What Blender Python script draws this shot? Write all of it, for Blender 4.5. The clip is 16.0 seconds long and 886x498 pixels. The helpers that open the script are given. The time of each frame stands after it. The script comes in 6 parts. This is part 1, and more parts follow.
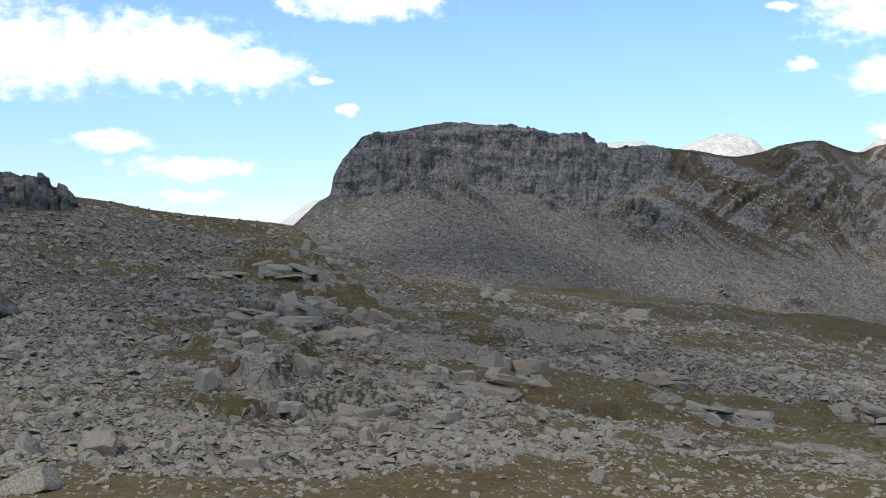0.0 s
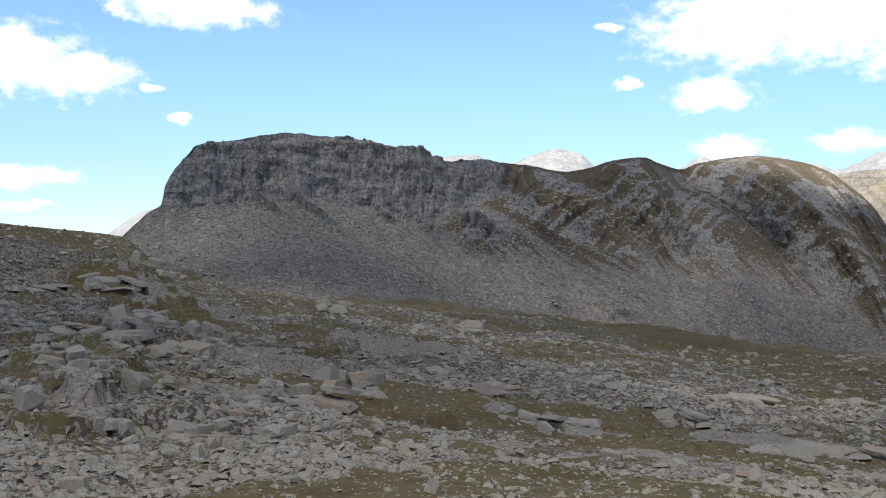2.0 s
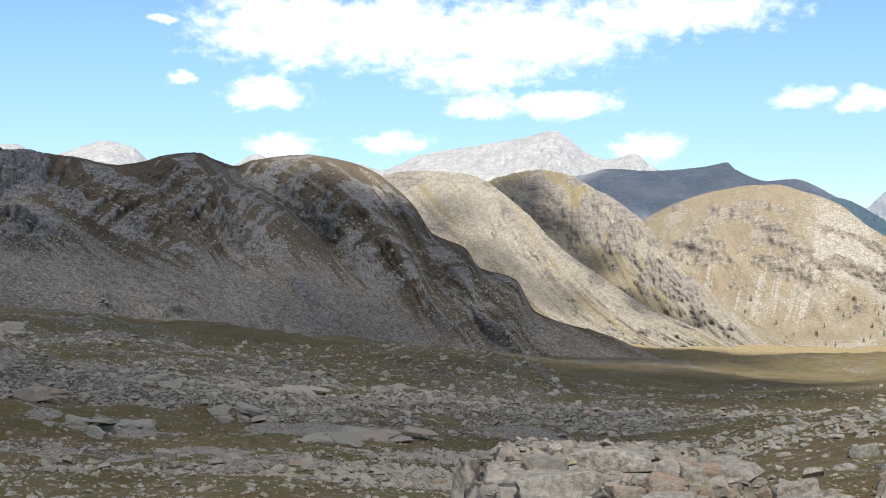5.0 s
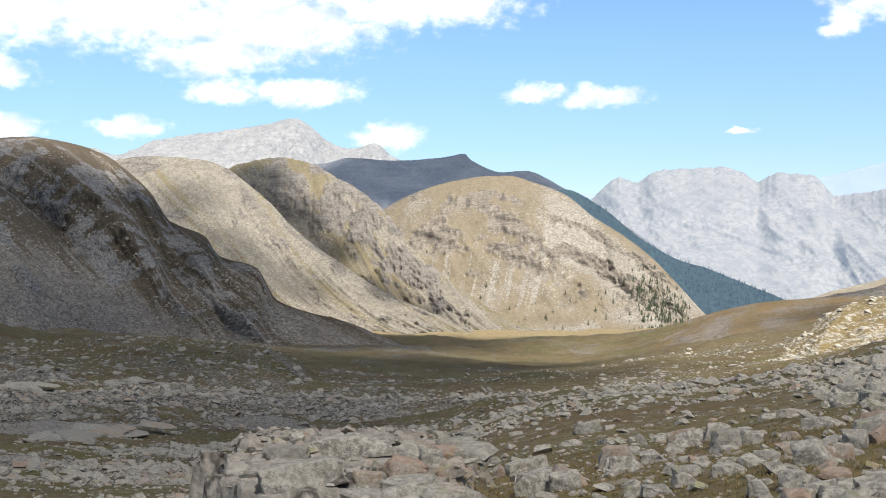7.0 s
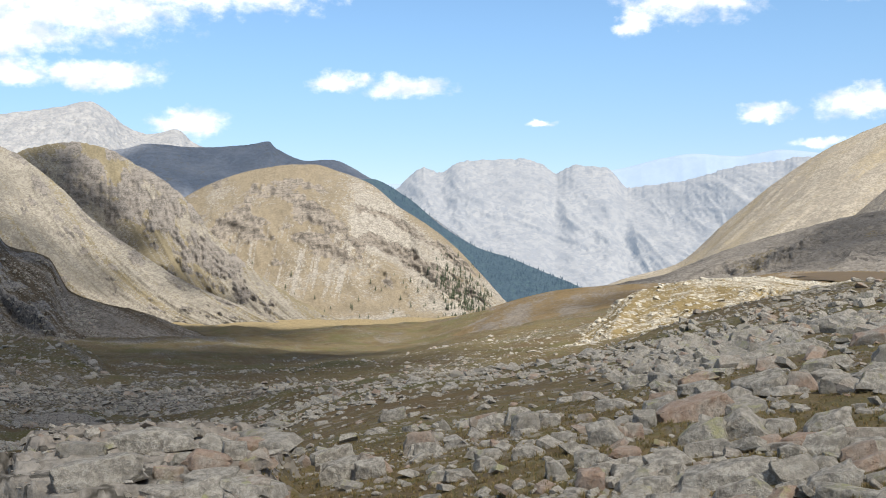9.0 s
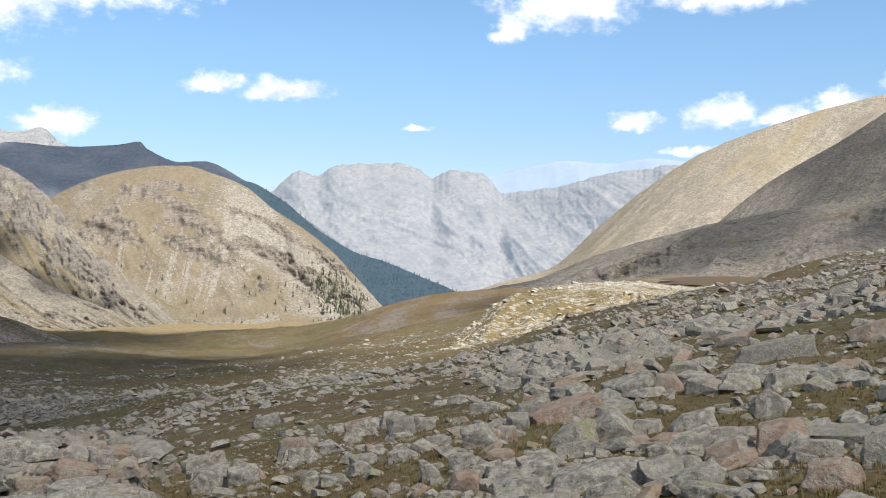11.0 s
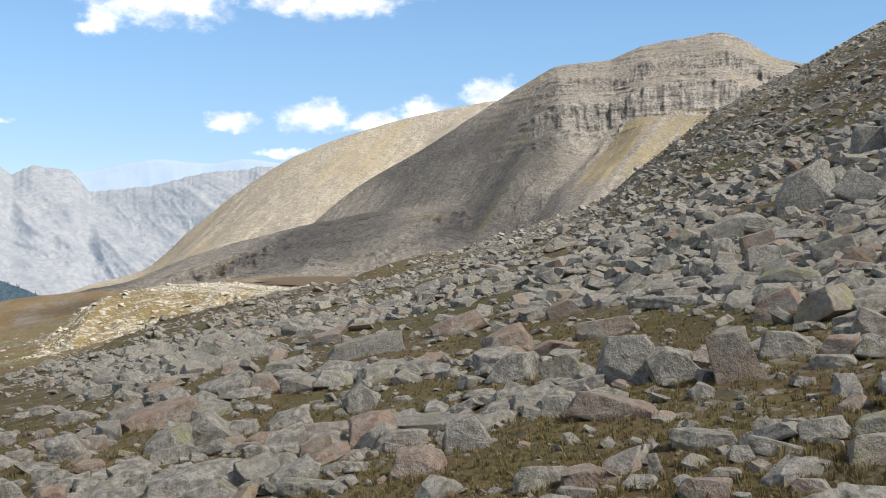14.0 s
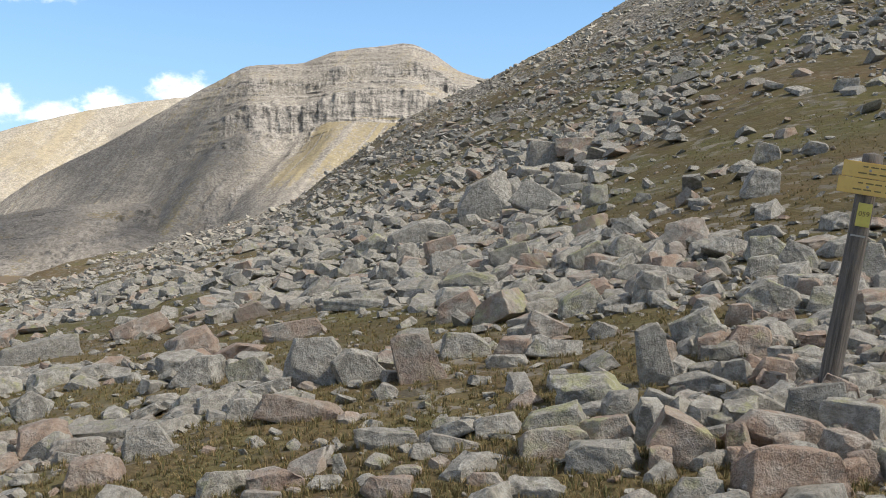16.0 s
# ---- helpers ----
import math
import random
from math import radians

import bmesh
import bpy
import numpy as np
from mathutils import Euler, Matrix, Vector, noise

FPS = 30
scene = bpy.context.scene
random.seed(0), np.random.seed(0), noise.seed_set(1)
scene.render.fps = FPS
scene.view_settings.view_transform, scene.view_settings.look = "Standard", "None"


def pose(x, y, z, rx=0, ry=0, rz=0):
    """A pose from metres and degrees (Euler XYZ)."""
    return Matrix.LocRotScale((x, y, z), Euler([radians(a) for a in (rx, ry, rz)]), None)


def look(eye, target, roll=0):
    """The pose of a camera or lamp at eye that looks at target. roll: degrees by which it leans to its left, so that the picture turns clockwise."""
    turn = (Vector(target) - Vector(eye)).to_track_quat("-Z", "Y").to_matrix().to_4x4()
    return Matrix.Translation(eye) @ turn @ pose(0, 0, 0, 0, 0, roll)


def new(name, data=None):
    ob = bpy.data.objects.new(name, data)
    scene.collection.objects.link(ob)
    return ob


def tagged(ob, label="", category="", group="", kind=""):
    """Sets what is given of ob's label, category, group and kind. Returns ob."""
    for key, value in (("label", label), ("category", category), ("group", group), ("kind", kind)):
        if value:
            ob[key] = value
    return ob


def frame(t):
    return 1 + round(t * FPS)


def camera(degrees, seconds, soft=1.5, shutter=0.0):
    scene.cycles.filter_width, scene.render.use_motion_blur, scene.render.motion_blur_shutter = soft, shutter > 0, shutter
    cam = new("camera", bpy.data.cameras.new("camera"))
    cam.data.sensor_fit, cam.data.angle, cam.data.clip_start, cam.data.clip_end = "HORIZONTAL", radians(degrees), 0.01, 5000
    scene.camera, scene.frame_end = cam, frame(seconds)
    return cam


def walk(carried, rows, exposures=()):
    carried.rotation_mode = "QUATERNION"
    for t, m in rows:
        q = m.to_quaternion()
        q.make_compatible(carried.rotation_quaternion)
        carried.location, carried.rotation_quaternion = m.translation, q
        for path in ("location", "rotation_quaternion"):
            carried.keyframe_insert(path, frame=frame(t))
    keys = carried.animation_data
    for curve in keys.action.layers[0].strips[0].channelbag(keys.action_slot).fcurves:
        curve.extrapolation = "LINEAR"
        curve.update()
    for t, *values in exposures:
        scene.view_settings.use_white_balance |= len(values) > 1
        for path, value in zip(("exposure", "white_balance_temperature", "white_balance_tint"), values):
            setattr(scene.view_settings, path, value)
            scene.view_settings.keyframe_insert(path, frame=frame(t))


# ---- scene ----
# the camera stands at eye height on a mountain slope and pans to the right
EYE = 1.6
cam = camera(44.58, 16.0, soft=1.0)
PATH = [
    (0.0, pose(0, 0, EYE, 90.76, -0.35, 0.00)),
    (0.5, pose(0, 0, EYE, 90.99, -0.19, -0.23)),
    (1.0, pose(0, 0, EYE, 91.18, 0.49, -2.37)),
    (1.5, pose(0, 0, EYE, 91.39, 0.12, -5.82)),
    (2.0, pose(0, 0, EYE, 91.45, -0.34, -8.66)),
    (2.5, pose(0, 0, EYE, 91.38, -0.49, -11.71)),
    (3.0, pose(0, 0, EYE, 91.42, -0.43, -16.11)),
    (3.5, pose(0, 0, EYE, 91.41, -0.08, -20.02)),
    (4.0, pose(0, 0, EYE, 91.49, 0.16, -23.74)),
    (4.5, pose(0, 0, EYE, 91.31, 0.30, -27.55)),
    (4.7, pose(0, 0, EYE, 91.28, 0.27, -29.37)),
    (6.8, pose(0, 0, EYE, 90.62, 0.69, -44.07)),
    (7.0, pose(0, 0, EYE, 90.53, 0.51, -45.53)),
    (7.5, pose(0, 0, EYE, 90.29, 0.35, -48.62)),
    (8.0, pose(0, 0, EYE, 90.04, 0.26, -51.08)),
    (8.5, pose(0, 0, EYE, 89.92, 0.32, -53.23)),
    (8.7, pose(0, 0, EYE, 89.88, 0.42, -54.33)),
    (10.8, pose(0, 0, EYE, 90.09, 0.21, -61.50)),
    (11.0, pose(0, 0, EYE, 90.04, 0.21, -62.37)),
    (11.5, pose(0, 0, EYE, 89.95, 0.55, -67.03)),
    (12.0, pose(0, 0, EYE, 89.87, 0.55, -69.73)),
    (12.5, pose(0, 0, EYE, 89.76, 0.44, -72.93)),
    (13.0, pose(0, 0, EYE, 89.86, 0.03, -76.24)),
    (13.5, pose(0, 0, EYE, 89.89, 0.22, -79.25)),
    (14.0, pose(0, 0, EYE, 89.98, 0.32, -83.54)),
    (14.5, pose(0, 0, EYE, 90.12, -0.29, -87.60)),
    (15.0, pose(0, 0, EYE, 90.26, -0.57, -91.25)),
    (15.5, pose(0, 0, EYE, 90.24, -0.85, -95.93)),
    (16.0, pose(0, 0, EYE, 90.16, -0.72, -99.90)),
]
EXPOSURES = [(0.0, 0.87), (4.5, 0.82), (8.5, 0.62), (12.5, 0.56), (14.5, 0.6), (16.0, 0.84)]
walk(cam, PATH, EXPOSURES)

# ------------------------------------------------------------------ light
SUN_BEARING, SUN_HEIGHT = 208.0, 50.0      # degrees clockwise from the first view, and up


def heading(bearing, up=0.0):
    a, e = radians(bearing), radians(up)
    return Vector((math.sin(a) * math.cos(e), math.cos(a) * math.cos(e), math.sin(e)))


SUN = heading(SUN_BEARING, SUN_HEIGHT)
sun = new("sun", bpy.data.lights.new("sun", "SUN"))
sun.data.energy, sun.data.angle, sun.data.color = 4.6, radians(1.0), (1.0, 0.95, 0.86)
sun.matrix_world = look((0, 0, 0), tuple(-SUN))


class Nodes:
    """Short spellings for node trees."""

    def __init__(self, tree):
        self.tree = tree
        tree.nodes.clear()

    def add(self, kind, **settings):
        n = self.tree.nodes.new(kind)
        for key, value in settings.items():
            setattr(n, key, value)
        return n

    def link(self, a, b):
        self.tree.links.new(a, b)

    def feed(self, socket, value):
        if isinstance(value, bpy.types.NodeSocket):
            self.link(value, socket)
        elif isinstance(value, tuple) and len(value) == 3 and socket.type == "RGBA":
            socket.default_value = (*value, 1)
        else:
            socket.default_value = value

    def math(self, op, a, b=0.0, c=0.0, clamp=False):
        n = self.add("ShaderNodeMath", operation=op, use_clamp=clamp)
        for i, v in enumerate((a, b, c)):
            self.feed(n.inputs[i], v)
        return n.outputs[0]

    def vec(self, op, a, b=(0, 0, 0), c=(0, 0, 0)):
        n = self.add("ShaderNodeVectorMath", operation=op)
        for i, v in enumerate((a, b, c)):
            if op == "LENGTH" and i:
                break
            self.feed(n.inputs[i], v)
        return n.outputs["Value" if op in ("LENGTH", "DOT_PRODUCT") else "Vector"]

    def noise(self, where, scale, detail=4.0, rough=0.55, color=False, dims="3D"):
        n = self.add("ShaderNodeTexNoise", noise_dimensions=dims)
        self.feed(n.inputs["Vector"], where)
        n.inputs["Scale"].default_value = scale
        n.inputs["Detail"].default_value = detail
        n.inputs["Roughness"].default_value = rough
        return n.outputs["Color" if color else "Fac"]

    def step(self, value, low, high, a=0.0, b=1.0):
        n = self.add("ShaderNodeMapRange", interpolation_type="SMOOTHSTEP")
        for i, v in enumerate((value, low, high, a, b)):
            self.feed(n.inputs[i], v)
        return n.outputs[0]

    def mix(self, fac, a, b, blend="MIX"):
        n = self.add("ShaderNodeMix", data_type="RGBA", blend_type=blend)
        self.feed(n.inputs[0], fac)
        self.feed(n.inputs[6], a)
        self.feed(n.inputs[7], b)
        return n.outputs[2]


world = bpy.data.worlds.new("sky")
scene.world = world
world.use_nodes = True
w = Nodes(world.node_tree)
sky = w.add("ShaderNodeTexSky", sky_type="NISHITA", sun_disc=False, sun_elevation=radians(SUN_HEIGHT),
            sun_rotation=radians(SUN_BEARING), altitude=1500.0, air_density=1.0, dust_density=0.2, ozone_density=0.7)
way = w.add("ShaderNodeTexCoord").outputs["Generated"]
sep = w.add("ShaderNodeSeparateXYZ")
w.link(way, sep.inputs[0])
bearing = w.math("MULTIPLY", w.math("ARCTAN2", sep.outputs[0], sep.outputs[1]), 180 / math.pi)
height = w.math("MULTIPLY", w.math("ARCSINE", sep.outputs[2]), 180 / math.pi)
comb = w.add("ShaderNodeCombineXYZ")
w.link(bearing, comb.inputs[0])
w.link(height, comb.inputs[1])
where = comb.outputs[0]
stretched = w.vec("MULTIPLY", where, (0.7, 1.0, 1.0))
warp = w.vec("MULTIPLY", w.vec("SUBTRACT", w.noise(stretched, 0.55, 6.0, 0.6, True), (0.5, 0.5, 0.5)), (3.2, 1.6, 0))
warped = w.vec("ADD", where, warp)
# cumulus clouds: bearing, height, half width, half height, in degrees
CLOUDS_WEST = [(-21, 10.4, 5.5, 2.0), (-15, 10.6, 5.5, 1.8), (-10.5, 9.9, 3.2, 1.2), (-17.3, 6.1, 2.0, 0.55),
               (-13.2, 4.95, 3.3, 0.55), (-13.0, 3.5, 1.7, 0.3), (-4.5, 13.6, 4.2, 1.0), (-6.6, 9.4, 0.5, 0.25),
               (-5.3, 8.0, 0.6, 0.25), (18.2, 10.0, 0.7, 0.25)]
CLOUDS_MID = [(17.4, 12.9, 0.8, 0.25), (22.7, 9.4, 2.4, 0.75), (24, 12.8, 5.0, 2.0), (29, 12.6, 6.0, 2.0),
              (36, 12.3, 7.0, 1.9), (33.5, 10.6, 4.0, 1.1), (33.8, 8.8, 2.2, 0.6), (38.4, 8.8, 2.8, 0.75),
              (44, 13.2, 6.0, 1.2), (29.4, 6.9, 1.9, 0.6), (23.8, 6.6, 1.8, 0.6), (42.8, 6.4, 1.6, 0.7)]
CLOUDS_EAST = [(50.5, 8.6, 1.5, 0.6), (54.0, 8.4, 1.9, 0.55), (68.9, 12.6, 3.6, 1.2), (65.7, 11.5, 1.0, 0.7),
               (77.5, 12.9, 4.2, 0.8), (72.6, 6.6, 1.3, 0.4), (77.2, 7.0, 2.2, 0.7), (80.2, 6.8, 1.2, 0.5),
               (61.1, 6.4, 0.8, 0.15), (75.2, 5.2, 1.2, 0.3), (82.7, 7.3, 1.4, 0.5), (86.2, 8.1, 1.7, 0.9)]
nearest = 9.0
for a, e, ww, hh in CLOUDS_WEST + CLOUDS_MID + CLOUDS_EAST:
    d = w.vec("LENGTH", w.vec("MULTIPLY_ADD", warped, (1 / ww, 1 / hh, 0), (-a / ww, -e / hh, 0)))
    nearest = d if nearest == 9.0 else w.math("SMOOTH_MIN", nearest, d, 0.12)
# beyond the view broken cumulus goes on over the whole sky
around = w.noise(w.vec("MULTIPLY", way, (1, 1, 1.8)), 2.6, 5.0, 0.55)
overhead = w.math("MULTIPLY", w.step(around, 0.38, 0.54), w.step(height, 16.5, 24.0))
density = w.step(w.math("ADD", nearest, w.math("MULTIPLY", w.noise(stretched, 1.3, 8.0, 0.6), 1.7)), 2.15, 1.15)
belly = w.math("ADD", w.noise(stretched, 0.9, 4.0, 0.55), 0.0)
shaded = w.mix(w.step(w.noise(way, 5.0, 4.0, 0.6), 0.35, 0.65), (1.4, 1.4, 1.38), (2.8, 2.74, 2.65))
cloud_light = w.mix(w.step(belly, 0.35, 0.6), (5.6, 6.1, 6.8), (9.2, 9.2, 9.2))
behind = w.add("ShaderNodeBackground")
clear = w.mix(1.0, sky.outputs[0], w.mix(w.step(height, 1.0, 13.0), (0.66, 0.70, 0.80), (0.84, 1.0, 1.08)), "MULTIPLY")
w.link(w.mix(overhead, w.mix(w.math("MULTIPLY", density, 0.97), clear, cloud_light), shaded), behind.inputs[0])
behind.inputs[1].default_value = 0.104
w.link(behind.outputs[0], w.add("ShaderNodeOutputWorld").inputs[0])

# ------------------------------------------------------------------ noise


def lattice(ix, iy, iz, seed):
    h = (ix * 374761393 + iy * 668265263 + iz * 2147483647 + seed * 974634777) & 0xFFFFFFFF
    h = ((h ^ (h >> 13)) * 1274126177) & 0xFFFFFFFF
    h = ((h ^ (h >> 16)) * 2246822519) & 0xFFFFFFFF
    return ((h ^ (h >> 15)) & 0xFFFFFF) / 0x7FFFFF - 1.0


def grain(x, y, z=0.0, seed=0):
    """Smooth lattice noise in -1..1 for whole arrays."""
    x, y, z = np.broadcast_arrays(np.asarray(x, float), y, z)
    cells = [np.floor(v).astype(np.int64) for v in (x, y, z)]
    f = [v - c for v, c in zip((x, y, z), cells)]
    f = [v * v * v * (v * (v * 6 - 15) + 10) for v in f]
    total = 0.0
    for dx in (0, 1):
        for dy in (0, 1):
            for dz in (0, 1) if f[2].any() else (0,):
                k = (f[0] if dx else 1 - f[0]) * (f[1] if dy else 1 - f[1]) * (f[2] if dz else 1 - f[2])
                total = total + k * lattice(cells[0] + dx, cells[1] + dy, cells[2] + dz, seed)
    return total


def fbm(x, y, z=0.0, octaves=5, gain=0.5, seed=0, ridged=False):
    total, amp, size, norm = 0.0, 1.0, 1.0, 0.0
    for i in range(octaves):
        n = grain(np.asarray(x) * size + i * 17.3, np.asarray(y) * size - i * 9.1, np.asarray(z) * size, seed + i)
        total = total + amp * ((1 - 2 * np.abs(n)) if ridged else n)
        norm += amp
        amp, size = amp * gain, size * 2.03
    return total / norm


def curve(x, knots, values):
    """A smooth curve through knots that does not overshoot."""
    k, v = np.asarray(knots, float), np.asarray(values, float)
    d = np.diff(v) / np.diff(k)
    m = np.zeros_like(v)
    for i in range(1, len(v) - 1):
        m[i] = 0 if d[i - 1] * d[i] <= 0 else 2 * d[i - 1] * d[i] / (d[i - 1] + d[i])
    m[0], m[-1] = d[0], d[-1]
    x = np.clip(x, k[0], k[-1])
    i = np.clip(np.searchsorted(k, x) - 1, 0, len(k) - 2)
    h = k[i + 1] - k[i]
    t = (x - k[i]) / h
    return (v[i] * (1 + 2 * t) * (1 - t) ** 2 + h * m[i] * t * (1 - t) ** 2
            + v[i + 1] * t * t * (3 - 2 * t) + h * m[i + 1] * t * t * (t - 1))


def ramp(x, low, high):
    t = np.clip((np.asarray(x, float) - low) / (high - low), 0, 1)
    return t * t * (3 - 2 * t)


# ------------------------------------------------------------------ materials


def surface(name, build, bump=0.0):
    m = bpy.data.materials.new(name)
    m.use_nodes = True
    n = Nodes(m.node_tree)
    p = n.add("ShaderNodeBsdfPrincipled")
    build(n, p)
    n.link(p.outputs[0], n.add("ShaderNodeOutputMaterial").inputs[0])
    return m


def bumped(n, p, height, strength, distance):
    b = n.add("ShaderNodeBump")
    b.inputs["Strength"].default_value = strength
    b.inputs["Distance"].default_value = distance
    n.link(height, b.inputs["Height"])
    n.link(b.outputs[0], p.inputs["Normal"])


def mountain_land(name, rock, rock_dark, turf, turf_dark, size, stone, bump=1.0, haze_glow=None, speckle=1.0, bedding=0.65, crag=None, crag_dark=None, blades=None, slabs=None):
    """Rock or scree and turf, shared out by the mesh's own 'turf' layer; size: metres of the coarse mottling, stone: of the single blocks."""
    def build(n, p):
        at = n.add("ShaderNodeTexCoord").outputs["Object"]
        layer = n.add("ShaderNodeAttribute", attribute_name="turf").outputs["Fac"]
        coarse = n.noise(at, 1 / size, 5.0, 0.6)
        fine = n.noise(at, 7 / size, 6.0, 0.7)
        cells = n.add("ShaderNodeTexVoronoi")
        n.link(n.vec("ADD", at, n.vec("MULTIPLY", n.noise(at, 1.5 / stone, 2.0, 0.5, True), (stone, stone, stone))), cells.inputs["Vector"])
        cells.inputs["Scale"].default_value = 1 / stone
        tone = n.add("ShaderNodeSeparateColor")
        n.link(cells.outputs["Color"], tone.inputs[0])
        big = n.add("ShaderNodeTexVoronoi")
        n.link(at, big.inputs["Vector"])
        big.inputs["Scale"].default_value = 0.33 / stone
        bigtone = n.add("ShaderNodeSeparateColor")
        n.link(big.outputs["Color"], bigtone.inputs[0])
        mixed = n.math("ADD", n.math("MULTIPLY", tone.outputs[0], 0.45), n.math("ADD", n.math("MULTIPLY", bigtone.outputs[0], 0.2), n.math("MULTIPLY", fine, 0.5)))
        rocks = n.mix(n.step(mixed, 0.575 - 0.26 / speckle, 0.575 + 0.26 / speckle), rock_dark, rock)
        rocks = n.mix(n.step(coarse, 0.42, 0.62), rocks, n.mix(0.3, rocks, rock_dark))
        turfs = n.mix(n.step(n.math("ADD", n.math("MULTIPLY", coarse, 0.4), n.math("ADD", n.math("MULTIPLY", fine, 0.4), n.math("MULTIPLY", tone.outputs[1], 0.2))), 0.36, 0.64), turf_dark, turf)
        if blades:
            turfs = n.mix(n.step(n.noise(at, 38.0, 6.0, 0.75), 0.42, 0.62), turfs, blades[0])
            turfs = n.mix(n.step(n.noise(at, 1.1, 5.0, 0.65), 0.46, 0.62, 0.0, 0.65), turfs, blades[1])
            turfs = n.mix(n.step(n.noise(at, 0.45, 9.0, 0.8), 0.42, 0.6, 0.0, 0.6), turfs, (0.185, 0.155, 0.085))
            turfs = n.mix(n.step(n.noise(at, 0.05, 6.0, 0.65), 0.48, 0.6, 0.0, 0.6), turfs, (0.112, 0.112, 0.042))
            turfs = n.mix(n.step(n.noise(at, 0.07, 5.0, 0.6), 0.5, 0.62, 0.0, 0.45), turfs, (0.12, 0.078, 0.045))
            turfs = n.mix(n.step(n.noise(at, 14.0, 5.0, 0.7), 0.56, 0.66, 0.0, 0.8), turfs, turf_dark)
            gravel = n.math("MULTIPLY", n.step(tone.outputs[0], 0.68, 0.76), n.step(n.noise(at, 0.16, 5.0, 0.65), 0.42, 0.6, 0.1, 0.65))
            turfs = n.mix(gravel, turfs, n.mix(tone.outputs[1], rock_dark, rock))
            turfs = n.mix(n.step(n.noise(at, 0.22, 4.0, 0.6), 0.54, 0.64, 0.0, 0.4), turfs, (0.115, 0.07, 0.038))
        share = n.step(n.math("ADD", layer, n.math("ADD", n.math("MULTIPLY", n.math("SUBTRACT", fine, 0.5), 1.1), n.math("MULTIPLY", n.math("SUBTRACT", tone.outputs[2], 0.5), 0.5))), 0.35, 0.65)
        bare = n.add("ShaderNodeAttribute", attribute_name="crag").outputs["Fac"]
        beds = n.noise(n.vec("MULTIPLY", at, (0.14, 0.14, 1.0)), 0.45 / stone, 5.0, 0.7)
        joints = n.noise(n.vec("MULTIPLY", at, (1.0, 1.0, 0.18)), 0.5 / stone, 4.0, 0.7)
        face = n.math("ADD", n.math("MULTIPLY", beds, bedding), n.math("ADD", n.math("MULTIPLY", joints, 0.8 - bedding), n.math("MULTIPLY", tone.outputs[0], 0.2)))
        ledges = n.mix(n.step(face, 0.36, 0.6), crag_dark or rock_dark, crag or n.mix(0.6, rock, rock_dark))
        solid = n.step(n.math("ADD", bare, n.math("MULTIPLY", n.math("SUBTRACT", fine, 0.5), 0.9)), 0.35, 0.6)
        skin = n.mix(solid, n.mix(share, rocks, turfs), ledges)
        if slabs:
            plate = n.add("ShaderNodeTexVoronoi", feature="DISTANCE_TO_EDGE")
            n.link(n.vec("ADD", n.vec("MULTIPLY", at, (1.0, 1.0, 0.5)), n.vec("MULTIPLY", n.noise(at, 0.8, 4.0, 0.6, True), (0.9, 0.9, 0.9))), plate.inputs["Vector"])
            plate.inputs["Scale"].default_value = 0.8
            clean = n.mix(n.step(n.noise(at, 3.5, 6.0, 0.72), 0.36, 0.64), slabs[1], slabs[0])
            clean = n.mix(n.step(n.noise(at, 0.35, 3.0, 0.6), 0.45, 0.62, 0.0, 0.35), clean, (0.34, 0.29, 0.245))
            clean = n.mix(n.step(plate.outputs[0], 0.0, 0.045, 0.85, 0.0), clean, (0.06, 0.055, 0.045))
            flat = n.step(n.math("ADD", n.add("ShaderNodeAttribute", attribute_name="slab").outputs["Fac"], n.math("MULTIPLY", n.math("SUBTRACT", fine, 0.5), 1.6)), 0.42, 0.58)
            skin = n.mix(flat, skin, clean)
        n.feed(p.inputs["Base Color"], n.mix(1.0, skin, (0.84, 0.84, 0.84), "MULTIPLY"))
        p.inputs["Roughness"].default_value = 0.95
        p.inputs["Specular IOR Level"].default_value = 0.12
        relief = n.math("ADD", n.math("MULTIPLY", fine, 0.8), n.math("MULTIPLY", n.math("MULTIPLY", n.math("SUBTRACT", 1.0, cells.outputs["Distance"]), tone.outputs[1]), n.math("SUBTRACT", 0.7, n.math("MULTIPLY", share, 0.5))))
        bumped(n, p, relief, min(1.0, 0.9 * bump), stone * 0.9)
        # emission in place of the haze that veils distant slopes
        if haze_glow:
            n.feed(p.inputs["Emission Color"], haze_glow[0])
            p.inputs["Emission Strength"].default_value = haze_glow[1]
    return surface(name, build)


GROUND = mountain_land("stony_turf", (0.36, 0.33, 0.288), (0.095, 0.084, 0.07), (0.165, 0.122, 0.062), (0.082, 0.064, 0.034), 14.0, 0.3, speckle=1.5, blades=((0.25, 0.18, 0.092), (0.132, 0.124, 0.046)), crag=(0.38, 0.30, 0.17), crag_dark=(0.24, 0.19, 0.105), slabs=((0.42, 0.385, 0.34), (0.22, 0.2, 0.175)))
RIDGE = mountain_land("ridge_rock", (0.36, 0.325, 0.288), (0.14, 0.126, 0.112), (0.155, 0.124, 0.09), (0.095, 0.079, 0.06), 30.0, 0.7, bump=0.6, speckle=1.0, bedding=0.4,
                      crag=(0.33, 0.312, 0.298), crag_dark=(0.1, 0.097, 0.098))
GOLD = mountain_land("golden_turf", (0.45, 0.415, 0.36), (0.26, 0.235, 0.2), (0.3, 0.25, 0.178), (0.205, 0.172, 0.125), 60.0, 1.6, speckle=1.3,
                     crag=(0.32, 0.28, 0.235), crag_dark=(0.14, 0.125, 0.11))
